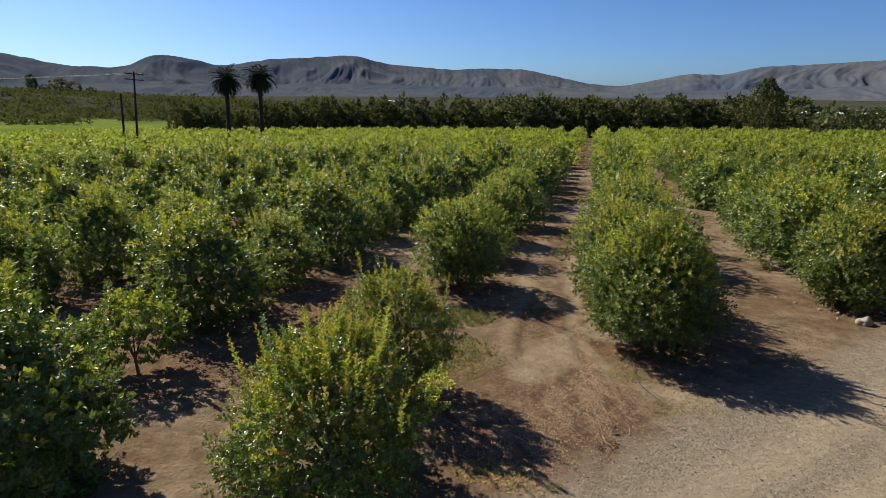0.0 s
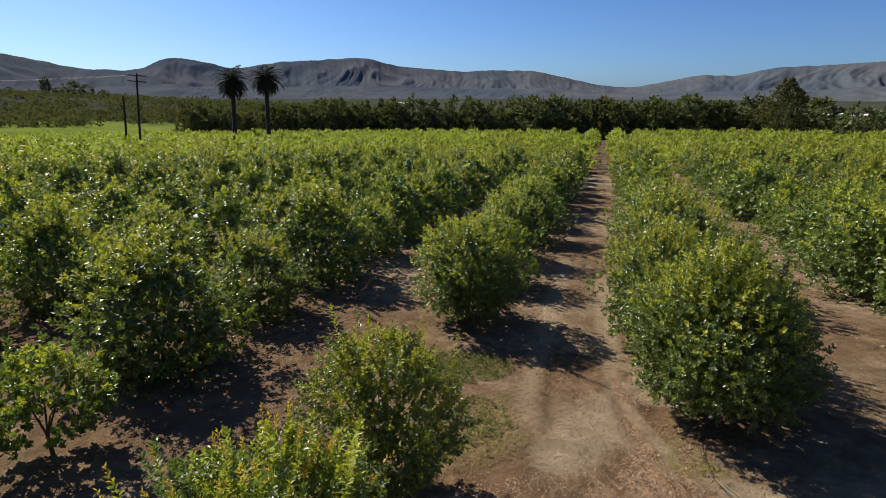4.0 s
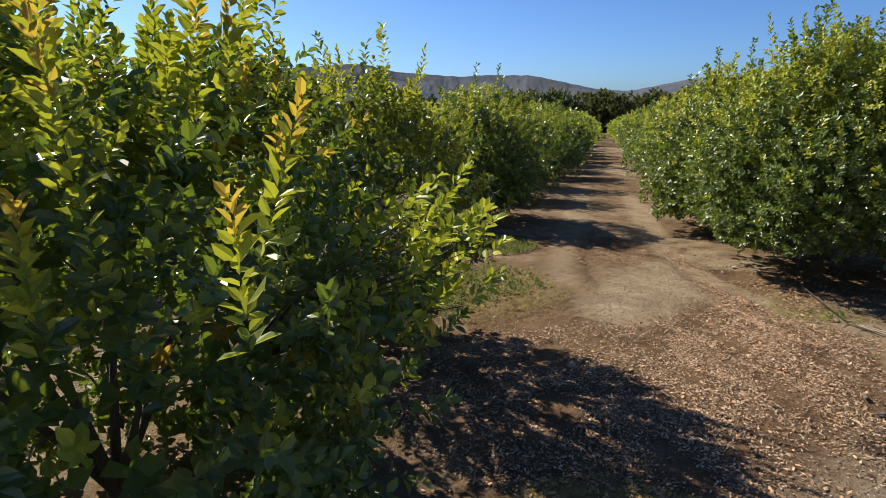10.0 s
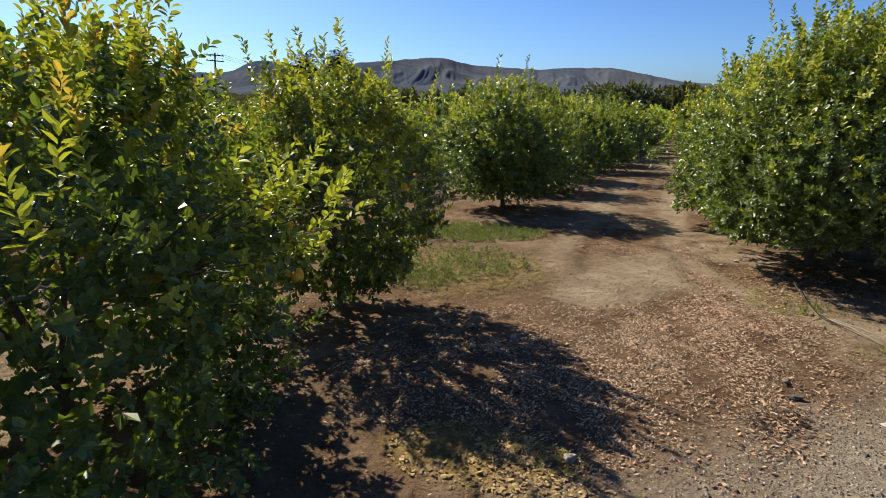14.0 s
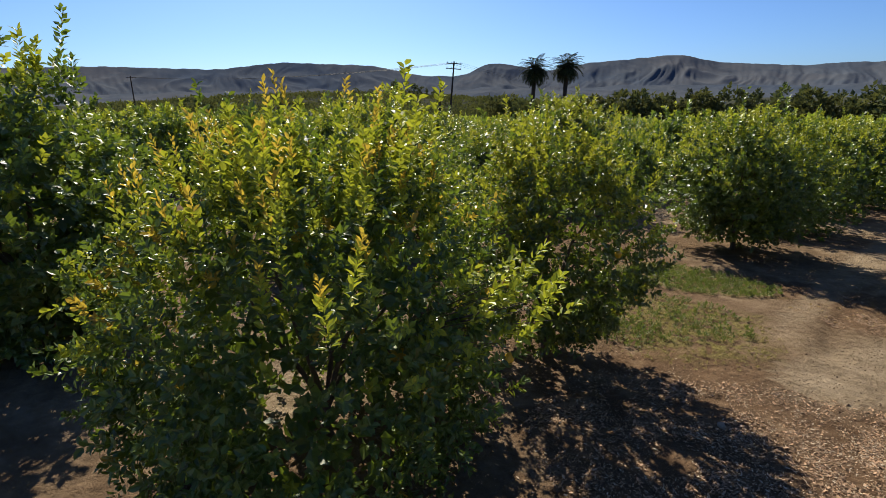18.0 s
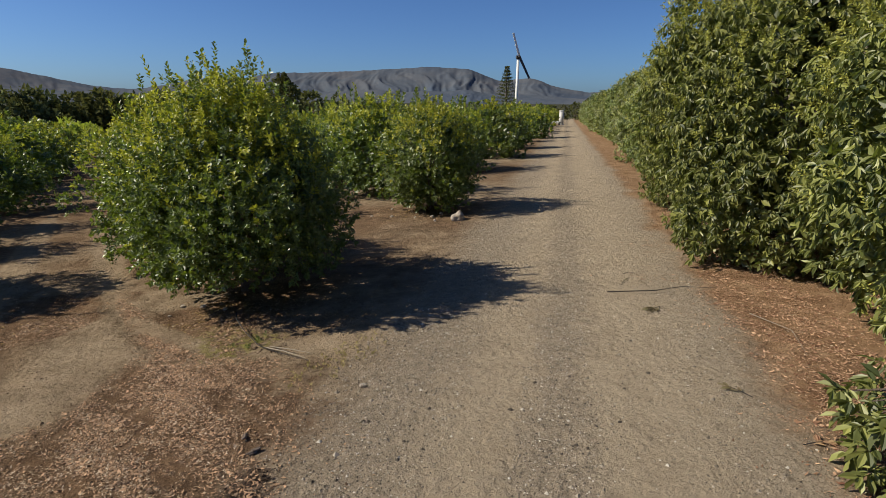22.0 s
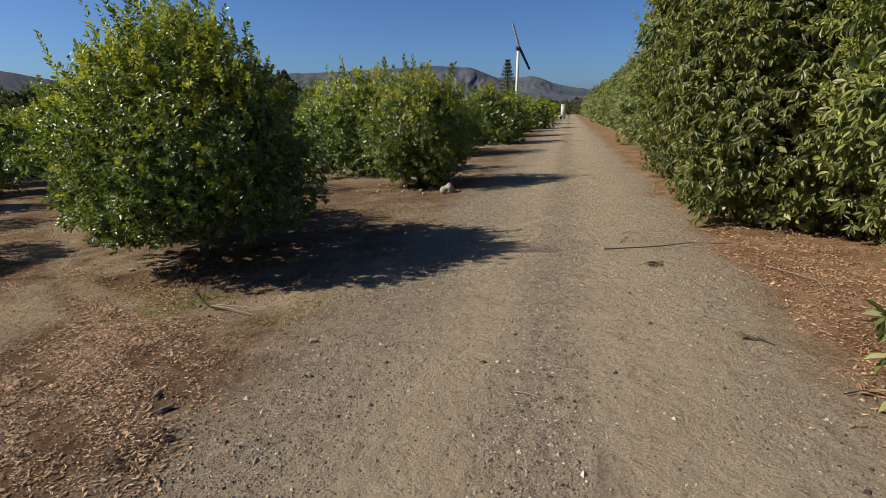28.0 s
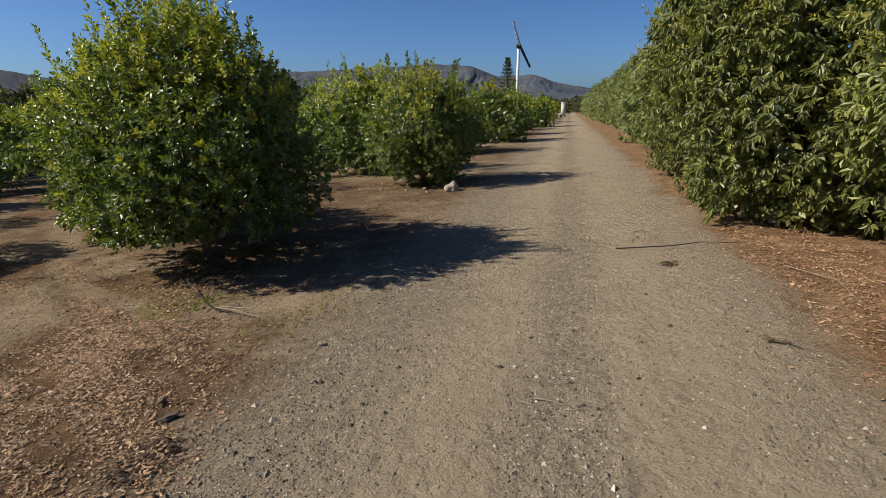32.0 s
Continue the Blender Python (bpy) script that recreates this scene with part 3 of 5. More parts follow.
def crown_points(rng, n, H, R, foot, lump=0.10, low=0.55, inner=0.80, skirt=0.80, power=0.55, clump=0):
    """Shoot bases on a lumpy crown that is widest at the share low of its height, gathered in boughs."""
    if clump:
        m = max(6, n // clump)
        p, out, v = crown_points(rng, m, H, R, foot, lump, low, inner, skirt, power)
        k = rng.integers(0, m, n)
        d = np.clip(rng.normal(0, 1, (n, 3)), -1.5, 1.5) * R * 0.036 * clump ** 0.5 * 1.15
        q = p[k] + d - out[k] * (np.linalg.norm(d, axis=1) * 0.45)[:, None]
        q[:, 2] = np.maximum(q[:, 2], foot + 0.04)
        return q, unit(out[k] + d / R * 2.2), v[k]
    v = rng.uniform(0.02, 1.0, n) ** 1.1
    th = rng.uniform(0, 2 * math.pi, n)
    c = np.where(v < low, 0.5 * v / low, 0.5 + 0.5 * (v - low) / (1 - low))
    prof = np.sin(np.pi * np.clip(c, 0.03, 0.985)) ** power
    prof = np.where(v < low, skirt + (1 - skirt) * np.sin(0.5 * np.pi * np.clip(v / low, 0, 1)), prof)
    k = rng.uniform(0, 6.28, 6)
    lumps = 1 + lump * (np.sin(2 * th + k[0] + 3 * v) + 0.8 * np.sin(3 * th + k[1] - 5 * v) + 0.7 * np.sin(5 * th + 9 * v + k[2]) + 0.5 * np.sin(8 * th + k[3] + 14 * v))
    rho = R * prof * lumps * rng.uniform(inner, 1.0, n)
    z = foot + v * (H - foot) * (1 + 0.06 * np.sin(3 * th + k[4]))
    p = np.stack([rho * np.cos(th), rho * np.sin(th), z], -1)
    out = unit(np.stack([np.cos(th), np.sin(th), (v - low) * 1.5 + 0.15], -1))
    return p, out, v


def core(rng, H, R, foot, low, skirt, leaf, power=0.55, share=1.0):
    """The shaded leaves deep in a crown, close enough to stop the light."""
    n = int(share * 6.2 * R * H / leaf ** 2)
    p, out, _ = crown_points(rng, n, H * 0.80, R * 0.66, foot + 0.06, lump=0.06, low=low, inner=0.72, skirt=skirt, power=power)
    return leafy(rng, p, out + rng.normal(0, 0.5, p.shape), np.full(n, leaf * 0.6), 4, leaf, 0.62, quad=False, face=out * 2)


def lemon_crown(seed, H, R, shoots, count, leaf, quad, foot=0.22, leaders=14, young=0.33, flush=0.0, low=0.45, skirt=0.70, depth=1.0, clump=5, power=0.55, spires=0):
    rng = np.random.default_rng(seed)
    p, out, v = crown_points(rng, shoots, H * 0.94, R, foot, low=low, skirt=skirt, clump=clump, power=power)
    way = out + np.array([0, 0, 0.5]) + rng.normal(0, 0.4, p.shape)
    way[:, 2] -= 0.5 * (v < 0.3)
    length = rng.uniform(0.08, 0.2, shoots) * (0.8 + 0.5 * v) * (1 + 2 * max(0, leaf - 0.08))
    is_young = rng.uniform(size=shoots) < young * np.clip((v - 0.42) * 2.4, 0.05, 1.35)
    is_flush = is_young & (rng.uniform(size=shoots) < flush)
    mats = 2 * is_flush + 1 * (is_young & ~is_flush)
    sets = []
    for k in (0, 1, 2):
        pick = mats == k
        if pick.any():
            sets.append((*leafy(rng, p[pick], way[pick], length[pick], count, leaf * (1.0 if k == 0 else 0.95), 0.62, quad=quad, face=out[pick]), k))
    sets.append((*core(rng, H, R, foot, low, skirt, max(0.12, leaf * 1.8), power, share=depth), 0))
    if spires:
        # upright shoots standing out of the crown's flanks, tipped with new growth
        b, o, _ = crown_points(rng, spires * 3, H * 0.92, R * 0.98, foot, low=low, skirt=skirt, power=power)
        b, o = b[b[:, 2] > 0.62 * H][:spires], o[b[:, 2] > 0.62 * H][:spires]
        tall = H * rng.uniform(0.12, 0.24, len(b))
        w = o * 0.25 + np.array([0, 0, 1.0]) + rng.normal(0, 0.1, b.shape)
        sets.append((*leafy(rng, b, w, tall, int(count * 2.2), leaf * 1.1, 0.5, spread=0.95, quad=quad), 1))
        sets.append((*leafy(rng, b + w * tall[:, None] * 0.75, w, tall * 0.4, count, leaf * 0.85, 0.45, spread=0.7, quad=quad), 2 if flush else 1))
    if leaders:
        # strong upright shoots above the crown
        th, rad = rng.uniform(0, 6.28, leaders), R * 0.6 * np.sqrt(rng.uniform(0, 1, leaders))
        b = np.stack([rad * np.cos(th), rad * np.sin(th), H * rng.uniform(0.80, 0.90, leaders)], -1)
        w = np.stack([0.14 * np.cos(th), 0.14 * np.sin(th), np.ones(leaders)], -1) + rng.normal(0, 0.1, (leaders, 3))
        tall = H * (0.12 + 0.21 * rng.uniform(0, 1, leaders) ** 1.6)
        for k in (0, 1):
            pick = (np.arange(leaders) % 5 < (4 if flush else 1)) == bool(k)
            if pick.any():
                sets.append((*leafy(rng, b[pick], w[pick], tall[pick], int(count * 4.5), leaf * 1.05, 0.58, spread=1.15, quad=quad), k))
    return join(sets)


def woody(seed, H, R, limbs, thick, twigs=0):
    rng = random.Random(seed)
    verts, faces = [], []
    fork = Vector((rng.uniform(-0.05, 0.05), rng.uniform(-0.05, 0.05), 0.14 * H + 0.12))
    tube(verts, faces, [(0, 0, -0.12), (0, 0, 0.05), fork * 0.6, fork], [thick * 1.5, thick * 1.15, thick, thick * 0.9], 9)
    trunk = (verts, faces)
    limb_sets = []
    for i in range(limbs):
        a = 2 * math.pi * (i + rng.uniform(-0.3, 0.3)) / limbs
        reach, up = R * rng.uniform(0.35, 0.6), H * rng.uniform(0.5, 0.8)
        end = Vector((math.cos(a) * reach, math.sin(a) * reach, up))
        mid = fork.lerp(end, 0.5) + Vector((rng.uniform(-0.1, 0.1), rng.uniform(-0.1, 0.1), 0.05 * H))
        v, f = [], []
        tube(v, f, [fork - Vector((0, 0, 0.04)), fork.lerp(mid, 0.5), mid, mid.lerp(end, 0.6), end], [thick * 0.62, thick * 0.5, thick * 0.38, thick * 0.25, thick * 0.1], 6)
        for _ in range(twigs):
            s = rng.choice([mid, mid.lerp(end, 0.4), mid.lerp(end, 0.75), fork.lerp(mid, 0.6)])
            w = Vector((rng.uniform(-1, 1), rng.uniform(-1, 1), rng.uniform(-0.1, 0.9))).normalized() * R * rng.uniform(0.2, 0.36)
            tube(v, f, [s, s + w * 0.5 + Vector((0, 0, 0.04)), s + w], [thick * 0.2, thick * 0.13, thick * 0.05], 5)
        limb_sets.append((v, f))
    return trunk, limb_sets


def quads_mesh(name, vf, mat, smooth=True):
    me = bpy.data.meshes.new(name)
    me.from_pydata([tuple(v) for v in vf[0]], [], vf[1])
    me.materials.append(mat)
    for f in me.polygons:
        f.use_smooth = smooth
    return me


def fruit_mesh():
    bm = bmesh.new()
    bmesh.ops.create_uvsphere(bm, u_segments=14, v_segments=10, radius=0.034)
    for v in bm.verts:
        v.co.z *= 1.25
        if abs(v.co.z) > 0.036:
            v.co.z *= 1.12
    return from_bm("lemon", bm, PEEL, True)


FRUIT = fruit_mesh()


def lemon_tree(seed, H, R, shoots, count, leaf, quad, limbs, label, fruit=0, twigs=0, group="orchard trees", **how):
    ob = thing("lemon_tree", Matrix(), label, "tree", group)
    trunk, limb_sets = woody(seed, H, R, limbs, 0.055 * (H / 3.2), twigs)
    part("trunk", quads_mesh("trunk", trunk, BARK), ob)
    for s in limb_sets:
        part("limb", quads_mesh("limb", s, BARK), ob)
    v, f, k = lemon_crown(seed, H, R, shoots, count, leaf, quad, **how)
    part("crown", fast_mesh("crown", v, f, [LEAF, YOUNG, FLUSH], k), ob)
    rng = np.random.default_rng(seed + 99)
    p, out, _ = crown_points(rng, max(fruit, 1), H * 0.8, R * 0.98, 0.5, inner=0.9)
    for q in p[:fruit]:
        part("lemon", FRUIT, ob, "ripe yellow lemon", pose(*q, rng.uniform(-30, 30), rng.uniform(-30, 30), 0))
    return ob


def put(ob, x, y, turn=0.0, size=1.0, wide=1.0):
    ob.scale = (size * wide, size * wide, size)
    m = Matrix.Translation((x, y, top(x, y))) @ Matrix.Rotation(radians(turn), 4, "Z")
    ob.matrix_basis = m @ Matrix.Diagonal((*ob.scale, 1))
    return ob


def put_copy(ob, x, y, turn, size, wide, label=""):
    c = copy_thing(ob, Matrix())
    put(c, x, y, turn, size, wide)
    if label:
        c["label"] = label
    return c


# ---- the lemon trees nearest the lane, each of its own growth ----
FRONT = put(lemon_tree(11, 2.42, 1.42, 3100, 11, 0.053, True, 6, "bushy lemon tree with yellow new shoots and a few lemons", fruit=9, twigs=4, young=0.40, flush=0.18, leaders=36, spires=64, foot=0.1, low=0.46, skirt=0.82, depth=0.28), -4.12, -2.6)
# one long leafy shoot of it reaches out over the open soil
reach = FRONT.matrix_basis.inverted()
g = np.random.default_rng(91)
heel = reach @ Vector((-3.5, -2.5, 1.15))
tips, ways = [], []
for k in range(34):
    tip = reach @ Vector((-2.83 + g.normal(0, 0.16), -2.15 + g.normal(0, 0.22), 1.5 + g.normal(0, 0.16)))
    v, f = [], []
    tube(v, f, [heel, heel.lerp(tip, 0.5) + Vector((0, 0, 0.06)), tip], [0.006, 0.004, 0.002], 5)
    part("twig", quads_mesh("twig", (v, f), BARK), FRONT)
    tips.append(tuple(tip)), ways.append(tuple((tip - heel).normalized() + Vector((0, 0, 0.6))))
v, f = leafy(g, np.array(tips), np.array(ways), np.full(len(tips), 0.2), 13, 0.055, 0.6, quad=True)
part("shoot_leaves", fast_mesh("shoot_leaves", v, f, [YOUNG]), FRONT, "yellow-green leaves of a long side shoot")
put(lemon_tree(12, 2.50, 1.08, 1900, 10, 0.055, True, 6, "rounded lemon tree with a bare trunk beside a patch of weeds", fruit=4, twigs=4, foot=0.36, young=0.6, leaders=18, low=0.5, skirt=0.5, depth=0.12, spires=15), -4.24, 0.34)
put(lemon_tree(13, 3.08, 1.60, 4600, 10, 0.060, True, 7, "large dense lemon tree with upright leaders at the lane corner", fruit=2, twigs=4, leaders=34, spires=16, young=0.62, foot=0.52, low=0.36, skirt=0.82, depth=0.45, clump=9), 0.82, 4.42)
put(lemon_tree(18, 3.0, 1.62, 1900, 10, 0.072, False, 6, "lemon tree crowding the large one at the corner", fruit=1, twigs=3, leaders=14, young=0.62, foot=0.3, skirt=0.6, depth=0.8), 0.22, 7.45)
put(lemon_tree(14, 2.85, 1.5, 1800, 10, 0.072, False, 6, "lemon tree at the head of its row", fruit=2, twigs=3, young=0.62, foot=0.34, low=0.5, skirt=0.6, depth=0.8), -4.75, 7.6)
put(lemon_tree(15, 2.95, 1.55, 1800, 10, 0.072, False, 6, "lemon tree beside a pale rock at the lane edge", fruit=1, twigs=3, young=0.62, foot=0.22, leaders=14, skirt=0.62, depth=0.8), 6.85, 9.1)
put(lemon_tree(16, 1.75, 0.95, 480, 11, 0.078, True, 5, "small young lemon tree with a thin bare trunk", twigs=4, young=0.6, foot=0.55, leaders=5, depth=0.1), -9.9, -0.4)
put(lemon_tree(17, 3.3, 1.6, 1700, 11, 0.085, False, 6, "tall dark lemon tree with upright shoots", twigs=3, young=0.35, leaders=20, foot=0.1), -8.6, -4.0)

# patterns for the other trees, which are copied along the rows
MIDDLE = [lemon_tree(30 + i, 2.95, 1.86, 860, 9, 0.092, False, 5, "lemon tree in a dense orchard row", young=0.62, leaders=8, spires=6, foot=0.12, skirt=0.72, depth=0.7, clump=13, power=0.68) for i in range(4)]
OUTER = [lemon_tree(40 + i, 2.95, 1.85, 270, 8, 0.150, False, 4, "lemon tree in a dense orchard row", young=0.62, leaders=4, foot=0.05, skirt=0.74, depth=0.7, clump=10, power=0.7) for i in range(4)]
FAR_TREES = []
own = [(-4.1, -2.8), (-4.5, 0.6), (0.78, 4.36), (0.22, 7.45), (-4.75, 7.6), (6.85, 9.1), (-9.9, -0.4), (-9.2, -4.1), (-4.7, 4.1)]
rng = random.Random(7)
used_patterns = set()
for row in range(-22, 26):
    rx = 1.1 + 5.9 * row
    phase = {-1: 7.6, 0: 5.1, 1: 9.4, -2: 2.9}.get(row, rng.uniform(0, 3.6))
    for step in range(-30, 52):
        y = phase + 3.55 * step + rng.uniform(-0.25, 0.25)
        x = rx + rng.uniform(-0.2, 0.2)
        u = x * ROAD_ACROSS[0] + y * ROAD_ACROSS[1]
        far = math.hypot(x + 2, y + 4)
        if u > -0.9 or y < -6 - 0.25 * abs(x) or far > (172 if x > -0.9 * y else 205):
            continue
        if any(math.hypot(x - a, y - b) < 2.6 for a, b in own):
            continue
        if row == -1 and y < 7 or row == 0 and y < 5:
            continue
        size, wide, turn = rng.uniform(0.8, 1.1), rng.uniform(0.92, 1.12), rng.uniform(0, 360)
        if u > -6:
            size, wide = rng.uniform(1.0, 1.12), rng.uniform(0.95, 1.08)
        if far < 20.5 or (far < 27 and x > -8):
            kinds = MIDDLE
        elif far < 60:
            kinds = OUTER
        else:
            FAR_TREES.append((x, y, size, turn))
            continue
        i = rng.randrange(4)
        if (id(kinds), i) not in used_patterns:
            used_patterns.add((id(kinds), i))
            put(kinds[i], x, y, turn, size, wide)
        else:
            put_copy(kinds[i], x, y, turn, size, wide)


def foliage_stuff(name, places, crowns, mat, label, category):
    """Many far trees in one mesh."""
    sets = []
    for n, (x, y, size, turn) in enumerate(places):
        v, f = crowns[n % len(crowns)]
        c, s = math.cos(turn) * size, math.sin(turn) * size
        w = np.stack([v[:, 0] * c - v[:, 1] * s + x, v[:, 0] * s + v[:, 1] * c + y, v[:, 2] * size + float(land(x, y))], -1)
        sets.append((w, f, 0))
    v, f, _ = join(sets)
    return tagged(new(name, fast_mesh(name, v, f, mat)), label, category, kind="stuff")


def simple_crown(seed, H, R, shoots, count, leaf, slim=0.6, foot=0.2, low=0.5, lump=0.16, inner=0.6):
    rng = np.random.default_rng(seed)
    p, out, v = crown_points(rng, shoots, H, R, foot, low=low, lump=lump, inner=inner, power=0.7)
    return leafy(rng, p, out + np.array([0, 0, 0.4]) + rng.normal(0, 0.3, p.shape), np.full(shoots, leaf * 0.9), count, leaf, slim, quad=False, face=out)


foliage_stuff("far_lemon_trees", FAR_TREES, [simple_crown(60 + i, 2.8, 1.7, 46, 4, 0.50, foot=0.0, lump=0.16) for i in range(4)], FAR_LEAF, "rows of bright green lemon trees in the distance", "orchard")


# ---- avocado trees along the other side of the lane ----
def avocado_tree(seed, H, R, boughs, shoots, whorl, leaf, quad, flowers, label, limbs=7, low=0.27, skirt=0.95, power=0.35):
    rng = np.random.default_rng(seed)
    ob = thing("avocado_tree", Matrix(), label, "tree", "avocado trees along the lane")
    trunk, limb_sets = woody(seed, H * 0.8, R * 0.7, limbs, 0.13, 2)
    part("trunk", quads_mesh("trunk", trunk, PALE_BARK), ob)
    for s in limb_sets:
        part("limb", quads_mesh("limb", s, PALE_BARK), ob)
    # boughs: each a lump of shoots that end in whorls of long hanging leaves
    p, out, v = crown_points(rng, boughs, H * 0.97, R * 0.93, 0.05, low=low, lump=0.05, inner=0.9, skirt=skirt, power=power)
    full = np.arange(boughs)[rng.uniform(size=boughs) < np.clip(0.6 + 1.4 * v, 0, 1)]
    k = np.repeat(full, shoots)
    d = unit(out[k] * 0.75 + np.array([0, 0, 0.25]) + rng.normal(0, 0.75, (len(k), 3)))
    lump = R * rng.uniform(0.15, 0.27, boughs)[k] * rng.uniform(0.55, 1.0, len(k))
    base = p[k] - out[k] * 0.34 + d * lump[:, None]
    base[:, 2] = np.maximum(base[:, 2], 0.16)
    sets = [(*leafy(rng, base, d + np.array([0, 0, 0.2]), rng.uniform(0.05, 0.13, len(k)), whorl, leaf, 0.34, spread=1.3, droop=1.1, quad=quad, face=d, facing=1.0, vary=0.35), 0)]
    sets.append((*core(rng, H * 1.08, R * 1.18, 0.0, low, skirt, max(0.14, leaf), power, 0.7), 0))
    part("crown", fast_mesh("crown", *join(sets)[:2], [AVO]), ob)
    if flowers:
        pick = rng.choice(len(k), flowers, p=(lambda w: w / w.sum())(np.clip(d[:, 2] + 0.6, 0.02, 1) * np.clip(base[:, 2] / H, 0.10, 1) ** 1.5))
        v, f = leafy(rng, base[pick] + d[pick] * 0.13, d[pick] + np.array([0, 0, 0.6]), np.full(flowers, 0.22), 20 if quad else 6, 0.044 if quad else 0.10, 0.45, spread=1.2, quad=False)
        part("flower_sprays", fast_mesh("flower_sprays", v, f, [AVO_YOUNG]), ob, "yellow-green flower sprays")
    return ob


def beside_lane(s, u):
    """The place s metres along the lane and u metres across it."""
    return s * ROAD_ALONG[0] + u * ROAD_ACROSS[0], s * ROAD_ALONG[1] + u * ROAD_ACROSS[1]


AVO_NEAR = [avocado_tree(70, 5.5, 2.8, 150, 50, 9, 0.106, True, 2500, "broad avocado tree in flower with drooping leaves", low=0.5, skirt=0.86, power=0.5),
            avocado_tree(71, 5.2, 2.6, 150, 50, 9, 0.106, True, 2500, "broad avocado tree in flower with drooping leaves", low=0.42, skirt=0.5, power=0.5)]
AVO_FAR = [avocado_tree(75 + i, 5.2, 2.6, 60, 30, 8, 0.17, False, 110, "broad dark avocado tree in the lane-side row", 5, low=0.4, skirt=0.85) for i in range(2)]
put(AVO_NEAR[0], *beside_lane(7.0, 6.45), 20)
put(AVO_NEAR[1], *beside_lane(2.9, 7.3), 140)
AVO_END = avocado_tree(78, 5.1, 2.6, 50, 8, 6, 0.32, False, 30, "broad dark avocado tree far down the lane-side row", 4, low=0.4, skirt=0.85)
for n, s in enumerate(np.arange(11.3, 150, 4.7)):
    x, y = beside_lane(s, 6.6 + 0.025 * min(s, 40) + rng.uniform(-0.25, 0.25))
    turn, size = rng.uniform(0, 360), rng.uniform(0.9, 1.02)
    if n == 0:
        put_copy(AVO_NEAR[0], x, y, turn, size, 1.0)
    elif n < 3:
        put(AVO_FAR[n - 1], x, y, turn, size)
    elif n < 10:
        put_copy(AVO_FAR[n % 2], x, y, turn, size, 1.0)
    elif n == 10:
        put(AVO_END, x, y, turn, size)
    else:
        put_copy(AVO_END, x, y, turn, size, 1.0)

# ---- the far edge of the orchard ----
def polar(bearing, far):
    return far * math.sin(radians(bearing)) - 1.5, far * math.cos(radians(bearing)) - 6


def wild_tree(name, seed, H, R, shoots, leaf, mat, label, group="", slim=0.6, low=0.5, foot=0.6, lump=0.2, inner=0.55, bark=BARK):
    ob = thing(name, Matrix(), label, "tree", group)
    trunk, limb_sets = woody(seed, H, R * 0.8, 5, 0.022 * H)
    part("trunk", quads_mesh("trunk", trunk, bark), ob)
    for s in limb_sets:
        part("limb", quads_mesh("limb", s, bark), ob)
    v, f = simple_crown(seed, H, R, shoots, 5, leaf, slim, foot, low, lump, inner)
    part("crown", fast_mesh("crown", v, f, [mat]), ob)
    return ob


wind_trees = [wild_tree("windbreak_tree", 200 + i, 8.6, 3.3, 95, 1.1, DARK_LEAF if i < 2 else OLIVE_LEAF, "dark dense windbreak tree at the orchard's far edge", "windbreak trees", foot=0.3) for i in range(5)]
placed = set()
rng = random.Random(21)
for b in np.arange(-42.0, 27.0, 1.05):
    for line in (0, 1):
        far = 178 + 9 * line + rng.uniform(-3, 3)
        x, y = polar(b + rng.uniform(-0.3, 0.3), far)
        size = rng.uniform(0.72, 1.38) * (0.62 if b > 18 else 0.85 if b < -30 else 1.0) + 0.05 * line
        i = rng.randrange(5)
        if i in placed:
            put_copy(wind_trees[i], x, y, rng.uniform(0, 360), size, rng.uniform(0.9, 1.2))
        else:
            placed.add(i)
            put(wind_trees[i], x, y, rng.uniform(0, 360), size)

spire = wild_tree("cypress", 230, 11.5, 1.1, 150, 0.6, DARK_LEAF, "slim dark cypress rising over the windbreak", "cypresses", low=0.25, lump=0.06)
for n, b in enumerate((-24.6, -23.2, -21.9, -17.6)):
    x, y = polar(b, 184)
    put(spire, x, y) if n == 0 else put_copy(spire, x, y, 80 * n, rng.uniform(0.95, 1.15), rng.uniform(0.9, 1.3))

put(wild_tree("eucalyptus", 231, 15.2, 4.6, 900, 0.65, OLIVE_LEAF, "large rounded eucalyptus at the orchard edge", low=0.42, foot=0.5, lump=0.2, bark=PALE_BARK), *polar(15.2, 168))
put(wild_tree("eucalyptus", 232, 12.5, 3.2, 300, 0.9, DARK_LEAF, "tall ragged eucalyptus on the hill", foot=4.0, lump=0.3, low=0.6), *polar(-52.5, 520))
for n, (b, far, size) in enumerate(((-50.6, 520, 1.25), (-49.6, 525, 1.0), (-51.7, 518, 0.7), (-48.4, 530, 0.7), (-55.0, 500, 0.6), (-56.5, 510, 0.7), (-72.0, 300, 1.0), (-70.5, 305, 0.8))):
    put_copy(wind_trees[n % 3], *polar(b, far), 50 * n, size, 1.5, "broad dark tree on the hilltop")

# behind the corner trees, towards the lane's far end
for n, (b, far, size) in enumerate(((20.5, 150, 0.9), (24.0, 170, 0.8), (43.3, 185, 0.5), (42.2, 180, 0.5), (44.6, 180, 0.55), (45.8, 176, 0.6), (41.0, 175, 0.55), (39.6, 175, 0.6))):
    put_copy(wind_trees[n % 5], *polar(b, far), 70 * n, size, 1.2, "dense dark tree beyond the orchard")

